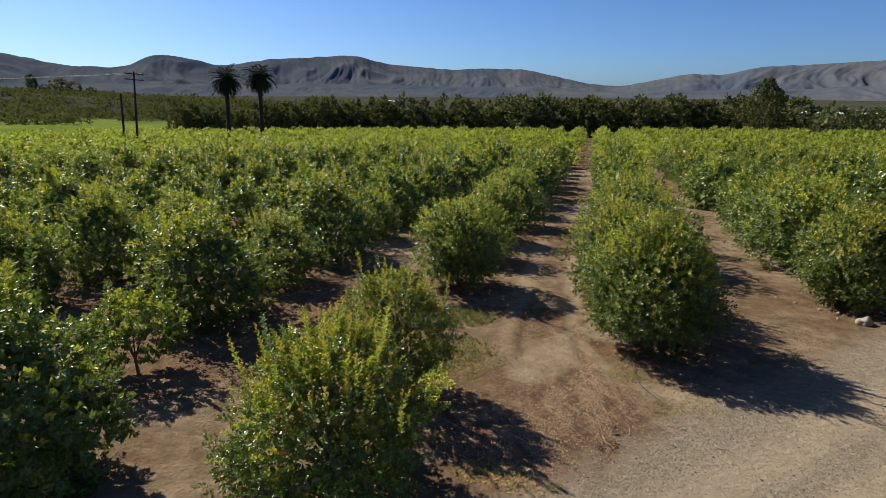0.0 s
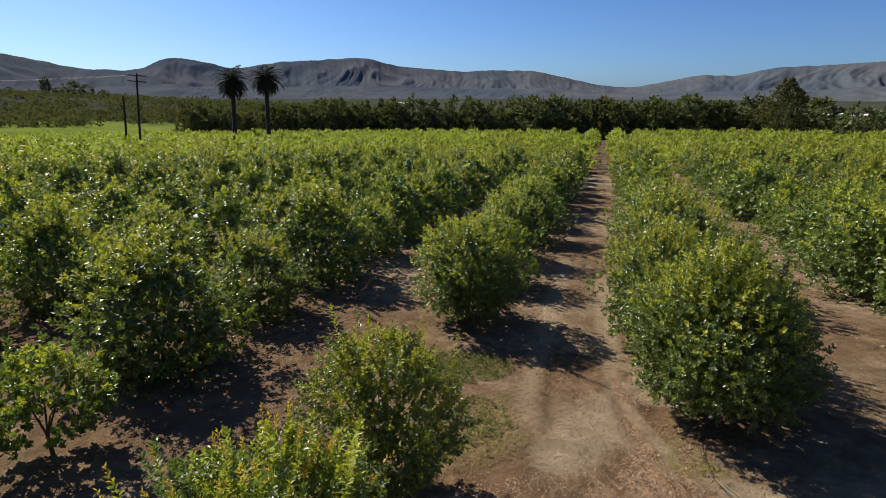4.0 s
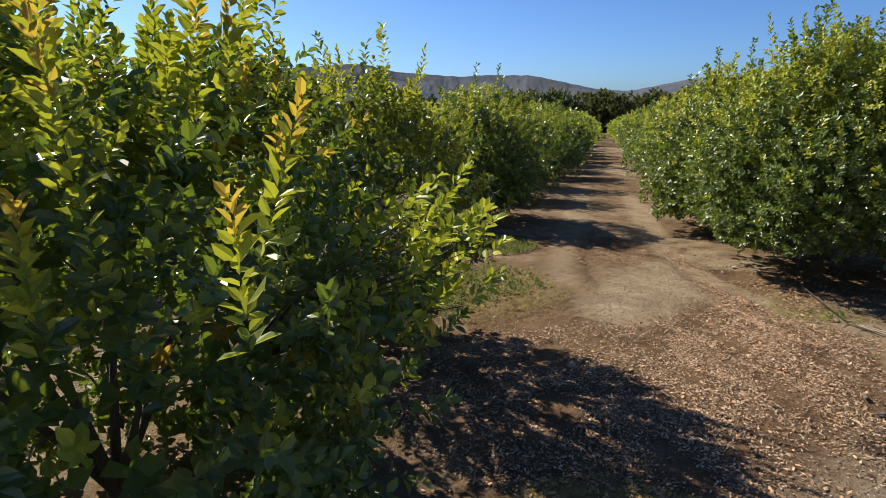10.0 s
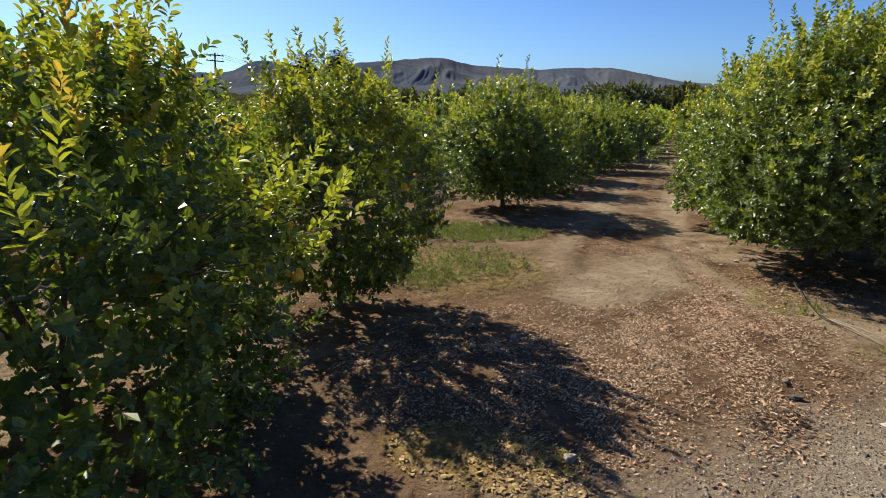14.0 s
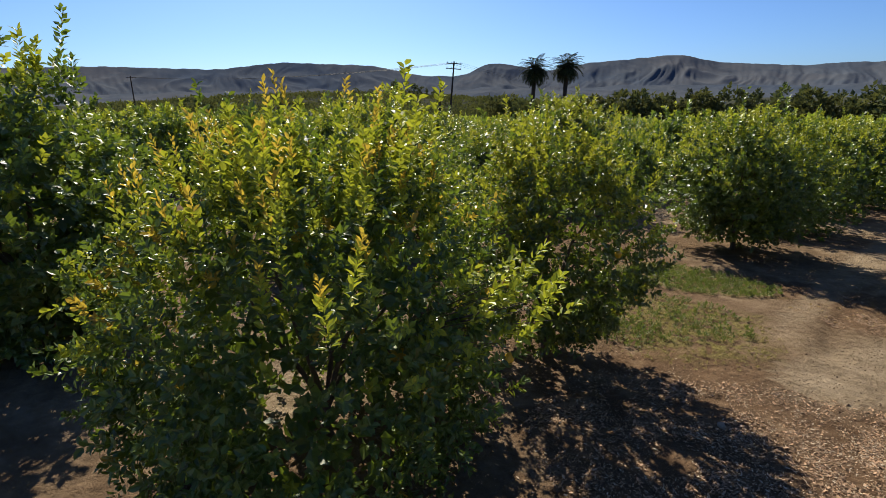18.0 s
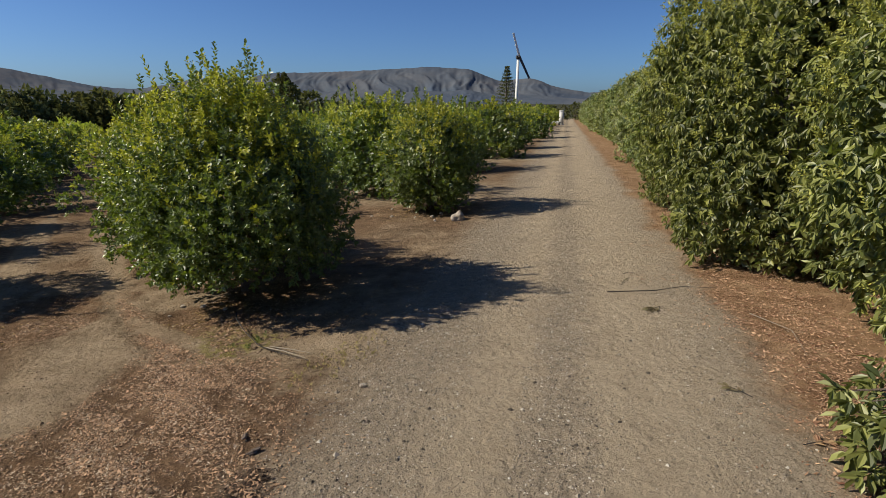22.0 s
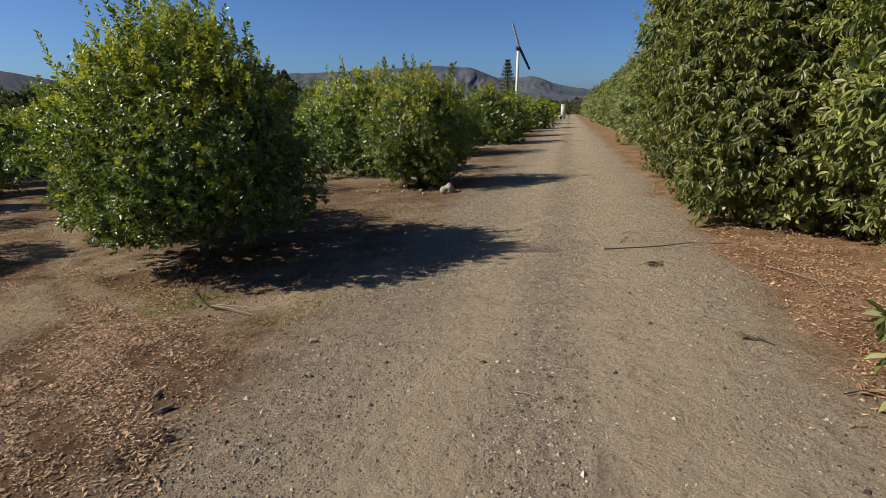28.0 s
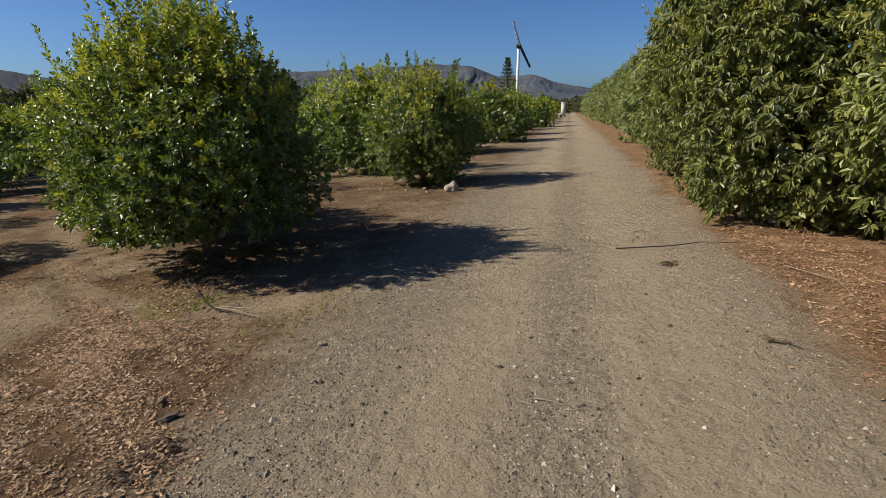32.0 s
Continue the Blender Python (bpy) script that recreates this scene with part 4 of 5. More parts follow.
# scrub over the hill and the far fields
places = []
for _ in range(5200):
    b, far = rng.uniform(-80, -22), rng.uniform(255, 640)
    if small_noise(b * 9.0, far * 1.0, 60, 33) > -0.25 and far > 250 + 3.0 * abs(b + 62):
        x, y = polar(b, far)
        places.append((x, y, rng.uniform(0.35, 1.0), rng.uniform(0, 6.28)))
for _ in range(500):
    x, y = polar(rng.uniform(-42, 30), rng.uniform(205, 520))
    places.append((x, y, rng.uniform(0.7, 1.7), rng.uniform(0, 6.28)))
foliage_stuff("scrub", places, [simple_crown(240 + i, 3.0, 2.8, 8, 3, 1.8, foot=-0.2) for i in range(4)], OLIVE_LEAF, "dark grey-green scrub over the low hill", "shrubs")


# ---- the two palms ----
def frond_mesh(seed):
    g = np.random.default_rng(seed)
    n, L = 26, 3.1
    s = np.linspace(0.05, 1, n)
    x, z = L * (s - 0.12 * s ** 3), 0.9 * s - 1.75 * s ** 2.3
    mid = np.stack([x, np.zeros(n), z], -1)
    verts, faces = [], []
    tube(verts, faces, [tuple(m) for m in mid[::5]], [0.05, 0.04, 0.03, 0.022, 0.015, 0.01][: len(mid[::5])], 4)
    vs, fs = [np.array([tuple(v) for v in verts])], [np.array(faces)]
    at = len(verts)
    for side in (-1, 1):
        for i in range(n):
            w = 0.62 * math.sin(math.pi * min(1, s[i] * 0.9 + 0.1)) + 0.12
            tip = mid[i] + np.array([0.32 * w + 0.1, side * w, -0.28 * w + g.uniform(-0.08, 0.05)])
            a = mid[i] + np.array([0.06, 0, 0])
            c = (mid[i] + tip) / 2 + np.array([0.05, 0, 0.05])
            vs.append(np.array([mid[i], c - np.array([0.12, 0, 0]), tip, a + (tip - a) * 0.5]))
            fs.append(np.array([[0, 1, 2, 3]]) + at)
            at += 4
    return fast_mesh("frond", np.concatenate(vs), np.concatenate(fs), [PALM_LEAF])


FRONDS = [frond_mesh(s) for s in (1, 2, 3)]


def palm(x, y, H, seed, lean, away):
    ob = thing("date_palm", Matrix.Translation((x, y, float(land(x, y)))), "tall date palm with a full round crown on a bare trunk", "palm tree", "palms")
    g = random.Random(seed)
    v, f = [], []
    pts = [(lean * (k / 9) ** 1.2, away * (k / 9) ** 1.2, H * k / 9 - (0.5 if k == 0 else 0)) for k in range(10)]
    tube(v, f, pts, [0.62, 0.5, 0.44, 0.42, 0.42, 0.42, 0.42, 0.45, 0.5, 0.55], 12)
    part("trunk", quads_mesh("trunk", (v, f), WOOD), ob)
    head = Vector(pts[-1])
    for k in range(72):
        up = 58 - 116 * (k / 72) ** 0.8
        m = Matrix.Translation(head) @ Matrix.Rotation(2.4 * k + g.uniform(-0.2, 0.2), 4, "Z") @ Matrix.Rotation(-radians(up + g.uniform(-8, 8)), 4, "Y") @ Matrix.Diagonal((*[g.uniform(1.15, 1.4)] * 3, 1))
        part("frond", FRONDS[k % 3], ob, m=m)
    return ob


palm(-73.8, 87.1, 13.5, 1, 0.5, 0.4)
palm(-68.6, 91.1, 14.0, 2, 0.4, 0.3)


# ---- utility poles and their wires ----
def utility_pole(x, y, H, arms, label, lean=0.0):
    z = float(land(x, y))
    ob = thing("utility_pole", Matrix.Translation((x, y, z)) @ Matrix.Rotation(radians(40), 4, "Z") @ Matrix.Rotation(radians(lean), 4, "Y"), label, "pole", "utility poles")
    v, f = [], []
    tube(v, f, [(0, 0, -0.5), (0, 0, H * 0.5), (0, 0, H)], [0.19, 0.16, 0.12], 9)
    part("mast", quads_mesh("mast", (v, f), WOOD), ob)
    for h in arms:
        bm = bmesh.new()
        box_bm(bm, (2.6, 0.12, 0.14), (0, 0.12, H - h), 0.01)
        arm = part("crossarm", from_bm("crossarm", bm, WOOD), ob)
        for k in (-1.15, -0.4, 0.4, 1.15):
            bm = bmesh.new()
            can_bm(bm, 0.06, 0.04, 0.2, (k, 0.12, H - h + 0.17), 8)
            part("insulator", from_bm("insulator", bm, STEEL), arm)
    return ob, ob.matrix_basis @ Vector((0, 0, H))


_, p1 = utility_pole(-70.8, 60.5, 12.7, (0.35, 1.2), "dark wooden utility pole with two crossarms", 5)
_, p2 = utility_pole(-70.9, 58.2, 9.3, (), "short dark wooden stub pole beside the tall one", 4)
_, p3 = utility_pole(-150.0, 30.0, 12.5, (0.35,), "dark wooden utility pole far along the line")
_, p4 = utility_pole(-112.0, 230.0, 14.0, (0.35,), "dark wooden utility pole far along the line")


def wire(a, b, sag, thick=0.018):
    v, f = [], []
    tube(v, f, [a.lerp(b, k / 14) - Vector((0, 0, sag * 4 * (k / 14) * (1 - k / 14))) for k in range(15)], [thick] * 15, 4)
    return tagged(new("overhead_wire", quads_mesh("overhead_wire", (v, f), WIRE)), "thin dark overhead wire slung between utility poles", "wire", "overhead wires")


for k in (-1.0, 0.0, 1.0):
    o = Vector((0.7 * k, 0.8 * k, -0.25))
    wire(p1 + o, p3 + o, 1.3)
    wire(p1 + o, p4 + o, 3.0)
wire(p2 - Vector((0, 0, 1.0)), p1 - Vector((0, 0, 9.0)), 0.05, 0.02)


# ---- the wind machine ----
def wind_machine(x, y, hub):
    z = float(land(x, y))
    H = hub - z
    ob = thing("wind_machine", Matrix.Translation((x, y, z)), "white frost-protection wind machine with two blades at rest", "wind machine")
    bm = bmesh.new()
    box_bm(bm, (2.2, 2.2, 0.5), (0, 0, 0), 0.03)
    part("base_slab", from_bm("base_slab", bm, CONCRETE), ob)
    bm = bmesh.new()
    can_bm(bm, 0.22, 0.16, H - 0.2, (0, 0, (H - 0.2) / 2 + 0.1), 20)
    part("tower", from_bm("tower", bm, PAINT, True), ob)
    bm = bmesh.new()
    box_bm(bm, (1.3, 0.9, 1.1), (0.9, 0.0, 0.75), 0.05)
    part("engine_box", from_bm("engine_box", bm, STEEL), ob)
    bm = bmesh.new()
    box_bm(bm, (0.62, 0.42, 0.44), (0, 0, H), 0.08)
    part("gearbox", from_bm("gearbox", bm, DARK_STEEL), ob)
    face = Vector((math.sin(radians(38.8 + 180 - 20)), math.cos(radians(38.8 + 180 - 20)), 0.08))
    turn = face.to_track_quat("Z", "Y").to_matrix().to_4x4()
    # sun and shade on the blades are put in by their two materials
    for a, mat, name in ((107, PAINT, "pale sunlit blade"), (-62, DARK_STEEL, "dark shaded blade")):
        bm = bmesh.new()
        box_bm(bm, (2.75, 0.26, 0.07), (1.5, 0, 0), 0.02)
        for v in bm.verts:
            v.co.y *= 1.25 - 0.28 * v.co.x / 2.75
            v.co.z += 0.12 * v.co.y
        m = Matrix.Translation((0, 0, H)) @ turn @ Matrix.Translation((0, 0, 0.42)) @ Matrix.Rotation(radians(a), 4, "Z")
        part("blade", from_bm("blade", bm, mat), ob, name, m)
    bm = bmesh.new()
    can_bm(bm, 0.12, 0.1, 0.5, (0, 0, 0), 12)
    part("blade_hub", from_bm("blade_hub", bm, DARK_STEEL, True), ob, "", Matrix.Translation((0, 0, H)) @ turn @ Matrix.Translation((0, 0, 0.25)))
    return ob


wind_machine(43.5, 50.9, 7.75)


def araucaria(x, y, H):
    ob = thing("norfolk_pine", Matrix.Translation((x, y, float(land(x, y)))), "dark tiered pine behind the wind machine", "tree")
    v, f = [], []
    tube(v, f, [(0, 0, -0.3), (0, 0, H * 0.5), (0, 0, H)], [0.3, 0.2, 0.04], 8)
    part("trunk", quads_mesh("trunk", (v, f), BARK), ob)
    g = np.random.default_rng(3)
    base, way = [], []
    for k in range(15):
        h = H * (0.22 + 0.76 * k / 14)
        r = 2.6 * (1 - k / 14.3)
        for a in range(7):
            w = 2 * math.pi * a / 7 + k
            for q in np.linspace(0.15, 1, 5):
                base.append((r * q * math.cos(w), r * q * math.sin(w), h + 0.25 * q))
                way.append((math.cos(w), math.sin(w), 0.3))
    vv, ff = leafy(g, np.array(base), np.array(way), np.full(len(base), 0.25), 6, 0.32, 0.35, quad=False)
    part("crown", fast_mesh("crown", vv, ff, [DARK_LEAF]), ob)


araucaria(59.2, 73.3, 10.3)


# ---- irrigation standpipes and a low trailer down the lane ----
def standpipe(x, y, r, h, label):
    ob = thing("standpipe", Matrix.Translation((x, y, float(land(x, y)))), label, "standpipe", "irrigation standpipes")
    bm = bmesh.new()
    can_bm(bm, r, r * 0.97, h + 0.2, (0, 0, h / 2 - 0.1), 28)
    part("pipe", from_bm("pipe", bm, CONCRETE, True), ob)
    for z in (0.12, h - 0.08):
        bm = bmesh.new()
        can_bm(bm, r * 1.1, r * 1.1, 0.16, (0, 0, z), 28)
        part("collar", from_bm("collar", bm, CONCRETE, True), ob)
    bm = bmesh.new()
    can_bm(bm, 0.1, 0.1, 0.7, (-r * 0.8, -r * 0.8, 0.5), 12, Matrix.Rotation(radians(90), 4, "Y"))
    part("outlet", from_bm("outlet", bm, STEEL, True), ob)


standpipe(*beside_lane(73.0, -0.9), 0.5, 2.5, "whitewashed concrete irrigation standpipe at the lane edge")
standpipe(*beside_lane(112.0, 1.2), 0.48, 2.9, "white irrigation standpipe at the lane's far end")


def trailer(x, y):
    ob = thing("flat_trailer", Matrix.Translation((x, y, float(land(x, y)))) @ Matrix.Rotation(radians(40), 4, "Z"), "low white flatbed trailer parked at the lane's end", "trailer")
    bm = bmesh.new()
    box_bm(bm, (2.4, 1.6, 0.3), (0, 0, 0.62), 0.03)
    part("bed", from_bm("bed", bm, PAINT), ob)
    for sx in (-0.7, 0.7):
        for sy in (-0.82, 0.82):
            bm = bmesh.new()
            can_bm(bm, 0.32, 0.32, 0.18, (sx, sy, 0.32), 18, Matrix.Rotation(radians(90), 4, "X"))
            wheel = part("wheel", from_bm("wheel", bm, DARK_STEEL, True), ob)
            bm = bmesh.new()
            can_bm(bm, 0.15, 0.15, 0.2, (sx, sy, 0.32), 12, Matrix.Rotation(radians(90), 4, "X"))
            part("rim", from_bm("rim", bm, PAINT, True), wheel)
    bm = bmesh.new()
    box_bm(bm, (1.1, 0.1, 0.1), (1.7, 0, 0.55), 0.02)
    part("drawbar", from_bm("drawbar", bm, STEEL), ob)


trailer(*beside_lane(108.0, 0.1))


# ---- pale greenhouse roofs in the valley ----
def greenhouse(b, far, long, label):
    x, y = polar(b, far)
    ob = thing("greenhouse", Matrix.Translation((x, y, float(land(x, y)))) @ Matrix.Rotation(radians(-b), 4, "Z"), label, "greenhouse", "valley greenhouses")
    bm = bmesh.new()
    box_bm(bm, (long, 40, 1.6), (0, 0, 0.8))
    part("wall", from_bm("wall", bm, PAINT), ob)
    bm = bmesh.new()
    for k in range(int(long // 9)):
        can_bm(bm, 4.5, 4.5, 40, (-long / 2 + 4.5 + 9 * k, 0, 1.4), 10, Matrix.Diagonal((1, 1, 0.3, 1)) @ Matrix.Rotation(radians(90), 4, "X"))
    part("roof", from_bm("roof", bm, PAINT, True), ob, "row of rounded white plastic roofs")


greenhouse(20.5, 620, 100, "long white plastic greenhouse across the valley")
greenhouse(-21.5, 930, 36, "white plastic greenhouse across the valley")


# ---- small things on the ground ----
def lump_mesh(seed, size, mat, rounds=2, rough=0.25):
    bm = bmesh.new()
    bmesh.ops.create_icosphere(bm, subdivisions=rounds, radius=0.5)
    for v in bm.verts:
        k = 1 + rough * noise.noise(v.co * 2.3 + Vector((seed * 7.1, 0, 0))) * 2
        v.co = Vector((v.co.x * size[0], v.co.y * size[1], v.co.z * size[2])) * k
    return from_bm("stone", bm, mat, rounds > 2)


def lay(name, me, x, y, up, turn, label, category, group=""):
    ob = new(name, me)
    ob.matrix_basis = pose(x, y, top(x, y) + up, 0, 0, turn)
    return tagged(ob, label, category, group)


lay("rock", lump_mesh(1, (0.46, 0.30, 0.28), ROCK, 3), 6.63, 7.22, 0.07, 30, "pale rounded boulder at the edge of the lane", "rock")
SOIL_CLOD = plain("dark_clod", (0.15, 0.115, 0.09), 0.95, scale=20, relief=0.8)
lay("clod", lump_mesh(2, (0.12, 0.045, 0.035), SOIL_CLOD, 3, 0.5), 0.0, -0.02, 0.02, 20, "dark clod of rotted bark on the litter", "clod", "dark clods")
lay("clod", lump_mesh(3, (0.08, 0.035, 0.025), SOIL_CLOD, 3, 0.5), -0.02, 0.22, 0.02, 70, "dark clod of rotted bark on the litter", "clod", "dark clods")
STONE_KINDS = [lump_mesh(10 + i, (0.15, 0.11, 0.09), ROCK, 2) for i in range(4)]
for x, y, s in ((1.16, 0.5, 0.5), (6.1, 7.5, 0.7), (6.3, 8.0, 0.9), (5.9, 8.2, 0.6), (6.7, 8.2, 0.8), (5.4, 8.6, 0.7), (7.2, 8.0, 0.6), (-1.35, -1.42, 0.6), (-0.1, 4.2, 0.5), (0.15, 4.0, 0.6),
                (-0.3, 3.9, 0.4), (0.4, 3.7, 0.5), (5.9, 9.6, 0.6), (5.0, 9.0, 0.5), (-2.2, 0.2, 0.6)):
    ob = lay("stone", STONE_KINDS[int(x * 10) % 4], x, y, 0.02 * s, x * 100, "small pale stone lying on the soil", "stone", "loose stones")
    ob.scale = (s, s, s)


def stick(points, thick, label):
    v, f = [], []
    n = len(points)
    tube(v, f, [(x, y, top(x, y) + up) for x, y, up in points], [thick * (1 - 0.7 * k / (n - 1)) for k in range(n)], 6)
    return tagged(new("stick", quads_mesh("stick", (v, f), WOOD if "dark" in label else BLEACHED)), label, "stick", "fallen sticks")


stick([(0.49, 3.35, 0.03), (0.42, 2.95, 0.09), (0.43, 2.5, 0.07), (0.50, 2.05, 0.04), (0.66, 1.7, 0.03), (0.88, 1.36, 0.02)], 0.009, "long bent dark twig lying on the soil")
stick([(0.55, 2.0, 0.02), (0.7, 1.7, 0.05), (0.86, 1.42, 0.03)], 0.009, "pale broken twig on the bare earth")
stick([(0.62, 1.98, 0.02), (0.8, 1.66, 0.06), (0.98, 1.5, 0.02)], 0.007, "pale broken twig on the bare earth")
stick([(5.2, 1.02, 0.02), (5.7, 0.6, 0.05), (6.2, 0.5, 0.04), (6.6, 0.2, 0.02)], 0.010, "long dark twig across the lane edge")
stick([(6.0, -0.6, 0.02), (5.8, -1.2, 0.05), (5.3, -1.6, 0.02)], 0.006, "long pale twig on the avocado litter")
stick([(3.0, -3.2, 0.02), (3.25, -3.0, 0.04), (3.6, -2.95, 0.02)], 0.006, "pale twig on the avocado litter")
stick([(2.0, -1.15, 0.012), (2.05, -1.22, 0.016), (2.09, -1.31, 0.01)], 0.006, "short pale splinter lying on the lane")
stick([(6.1, 1.5, 0.012), (6.2, 1.47, 0.03), (6.27, 1.37, 0.02), (6.2, 1.3, 0.01)], 0.006, "curled dark twig on the lane")


def sprig(x, y, n, leaf, mat, seed, label):
    """A broken twig with its leaves, lying flat."""
    g = np.random.default_rng(seed)
    ob = thing("fallen_sprig", Matrix.Translation((x, y, top(x, y))), label, "leaves", "fallen sprigs")
    a = g.uniform(0, 6.28)
    v, f = [], []
    tube(v, f, [(-0.12 * math.cos(a), -0.12 * math.sin(a), 0.012), (0, 0, 0.02), (0.12 * math.cos(a), 0.12 * math.sin(a), 0.012)], [0.005, 0.004, 0.002], 5)
    part("stem", quads_mesh("stem", (v, f), WOOD), ob)
    for k in range(3 * n):
        q = g.uniform(-0.05, 0.12)
        w = a + g.uniform(-1.1, 1.1)
        v, f = leafy(g, np.array([[q * math.cos(a), q * math.sin(a), 0.02]]), np.array([[math.cos(w), math.sin(w), 0.08]]), np.array([0.01]), 1, leaf, 0.36, spread=0.05)
        v[:, 2] = 0.012 + np.abs(v[:, 2] - 0.012) * 0.6
        part("leaf", fast_mesh("leaf", v, f, [mat]), ob)
    return ob


sprig(5.2, 0.2, 5, 0.10, WITHERED, 1, "fallen green avocado sprig on the lane")
sprig(4.03, -1.62, 2, 0.09, WITHERED, 2, "small fallen avocado sprig on the lane")
sprig(5.75, 1.2, 1, 0.09, WITHERED, 3, "small fallen avocado sprig on the lane")
sprig(3.75, -2.4, 3, 0.09, DRY, 4, "dry curled avocado leaves on the litter")


SWEPT = [(-1.45, 2.65, 0.48, 1.2, -25), (-1.8, 1.8, 0.35, 0.28, 0), (1.2, 1.72, 0.8, 0.34, -18), (-0.36, 3.1, 0.14, 1.2, 22)]


def scatter(n, where, seed, tidy=False):
    """Places in ovals (x, y, rx, ry, turn, weight)."""
    g = np.random.default_rng(seed)
    w = np.array([o[5] for o in where], float)
    pick = g.choice(len(where), n, p=w / w.sum())
    o = np.array(where)[pick]
    r, a = np.sqrt(g.uniform(0, 1, n)) ** 1.2, g.uniform(0, 6.28, n)
    dx, dy = o[:, 2] * r * np.cos(a), o[:, 3] * r * np.sin(a)
    c, s = np.cos(np.radians(o[:, 4])), np.sin(np.radians(o[:, 4]))
    x, y = o[:, 0] + dx * c - dy * s, o[:, 1] + dx * s + dy * c
    u = x * ROAD_ACROSS[0] + y * ROAD_ACROSS[1] + 0.9 * small_noise(x, y, 0.8, 3) + g.normal(0, 0.35, n)
    if tidy:  # little of it stays on the driven lane
        keep = (u < 0.2) | (u > 4.2) | (g.uniform(size=n) < 0.04)
        for px, py, rx, ry, turn in SWEPT:
            a, b = math.cos(radians(turn)), math.sin(radians(turn))
            inside = (((x - px) * a + (y - py) * b) / rx) ** 2 + (((y - py) * a - (x - px) * b) / ry) ** 2 < 1 + 0.5 * small_noise(x, y, 0.4, 19)
            keep &= ~inside | (g.uniform(size=n) < 0.07)
        keep &= g.uniform(-0.55, 0.35, n) < small_noise(x, y, 0.7, 17) + 0.5 * small_noise(x, y, 0.23, 18)
        x, y = x[keep], y[keep]
    return x, y, land(x, y) + bumps(x, y), g


def fallen(name, n, where, leaf, slim, mat, seed, label, tidy=True):
    x, y, z, g = scatter(n, where, seed, tidy)
    n = len(x)
    a, size = g.uniform(0, 6.28, n), leaf * np.exp(np.clip(g.normal(-0.3, 0.5, n), -1.4, 0.7))
    d = np.stack([np.cos(a), np.sin(a), g.normal(0, 0.22, n)], -1) * size[:, None]
    w = np.stack([-np.sin(a), np.cos(a), g.normal(0, 0.34, n)], -1) * (size * slim * g.uniform(0.3, 0.75, n))[:, None]
    p = np.stack([x, y, z + 0.005 + 0.12 * size], -1)
    curl = np.stack([np.zeros(n), np.zeros(n), size * g.uniform(0.0, 0.12, n)], -1)
    slide = d * g.uniform(-0.25, 0.25, (n, 1))
    v = np.stack([p - d * 0.5 + curl, p + w + slide, p + d * 0.5 + curl, p - w - slide * 0.6], 1).reshape(-1, 3)
    f = np.arange(4 * n).reshape(-1, 4)
    return tagged(new(name, fast_mesh(name, v, f, [mat])), label, "litter", kind="stuff")


LITTER = [(-1.4, 0.1, 2.3, 1.5, 30, 34), (-0.5, -0.7, 1.6, 1.1, 45, 16), (-0.5, 1.5, 1.4, 0.8, 75, 18), (-0.58, 3.3, 0.15, 2.0, 10, 7), (-0.3, 1.9, 0.32, 0.9, 10, 6), (0.35, 1.55, 0.8, 0.3, -25, 2), (0.25, 3.0, 0.45, 0.6, 0, 2.5), (-1.7, 4.4, 0.7, 0.45, 30, 4), (0.4, 3.6, 1.6, 0.9, 20, 3), (-2.6, 5.4, 2.0, 1.0, 0, 2), (-4.2, -1.0, 1.6, 3.2, 0, 3), (0.9, 4.9, 1.9, 1.9, 0, 2),
          (-4.6, 9.0, 1.6, 3.0, 0, 2), (6.9, 9.4, 1.9, 1.6, 0, 2), (-1.7, 10.0, 1.2, 6.0, 0, 2), (-9.8, 2.0, 2.2, 7.0, 0, 3), (-7.2, 3.0, 2.0, 7.0, 0, 2), (4.0, 9.0, 2.0, 3.5, -30, 2), (0.6, 2.6, 1.6, 1.2, 0, 1.5), (-2.0, -3.5, 2.0, 2.0, 0, 2)]
fallen("leaf_litter", 125000, LITTER, 0.0215, 0.46, DRY, 5, "scattered tan and brown dry lemon leaves")
AVO_LITTER = [(*beside_lane(2.6, 5.1), 3.4, 0.75, 46, 6), (3.4, -4.6, 1.0, 2.0, 44, 2), (7.3, 0.2, 0.8, 2.4, 44, 2), (6.6, -1.3, 1.3, 1.9, 44, 3), (4.6, -3.3, 0.9, 2.0, 44, 2), (9.2, 1.2, 1.2, 2.4, 44, 2), (8.2, 1.7, 0.6, 2.0, 44, 0.4)]
fallen("golden_leaves", 6000, [(-1.9, -1.6, 0.55, 0.35, 10, 4), (-1.35, -1.8, 0.35, 0.25, 20, 1.5), (-2.2, 4.6, 1.2, 0.5, 0, 0.5), (0.1, 3.5, 0.7, 0.4, 20, 0.8), (6.3, 9.0, 1.6, 0.9, 40, 1.4)], 0.028, 0.5, GOLD, 15, "golden fallen lemon leaves in loose drifts")
fallen("avocado_litter", 60000, AVO_LITTER, 0.030, 0.30, RUST, 6, "curled rust-brown fallen avocado leaves")
fallen("bark_chips", 105000, [(-2.2, -0.1, 1.5, 1.5, 0, 30), (-0.9, 0.4, 1.4, 1.0, 60, 24)] + LITTER + AVO_LITTER, 0.0185, 0.35, CHIPS, 7, "small pale wood chips over the soil")


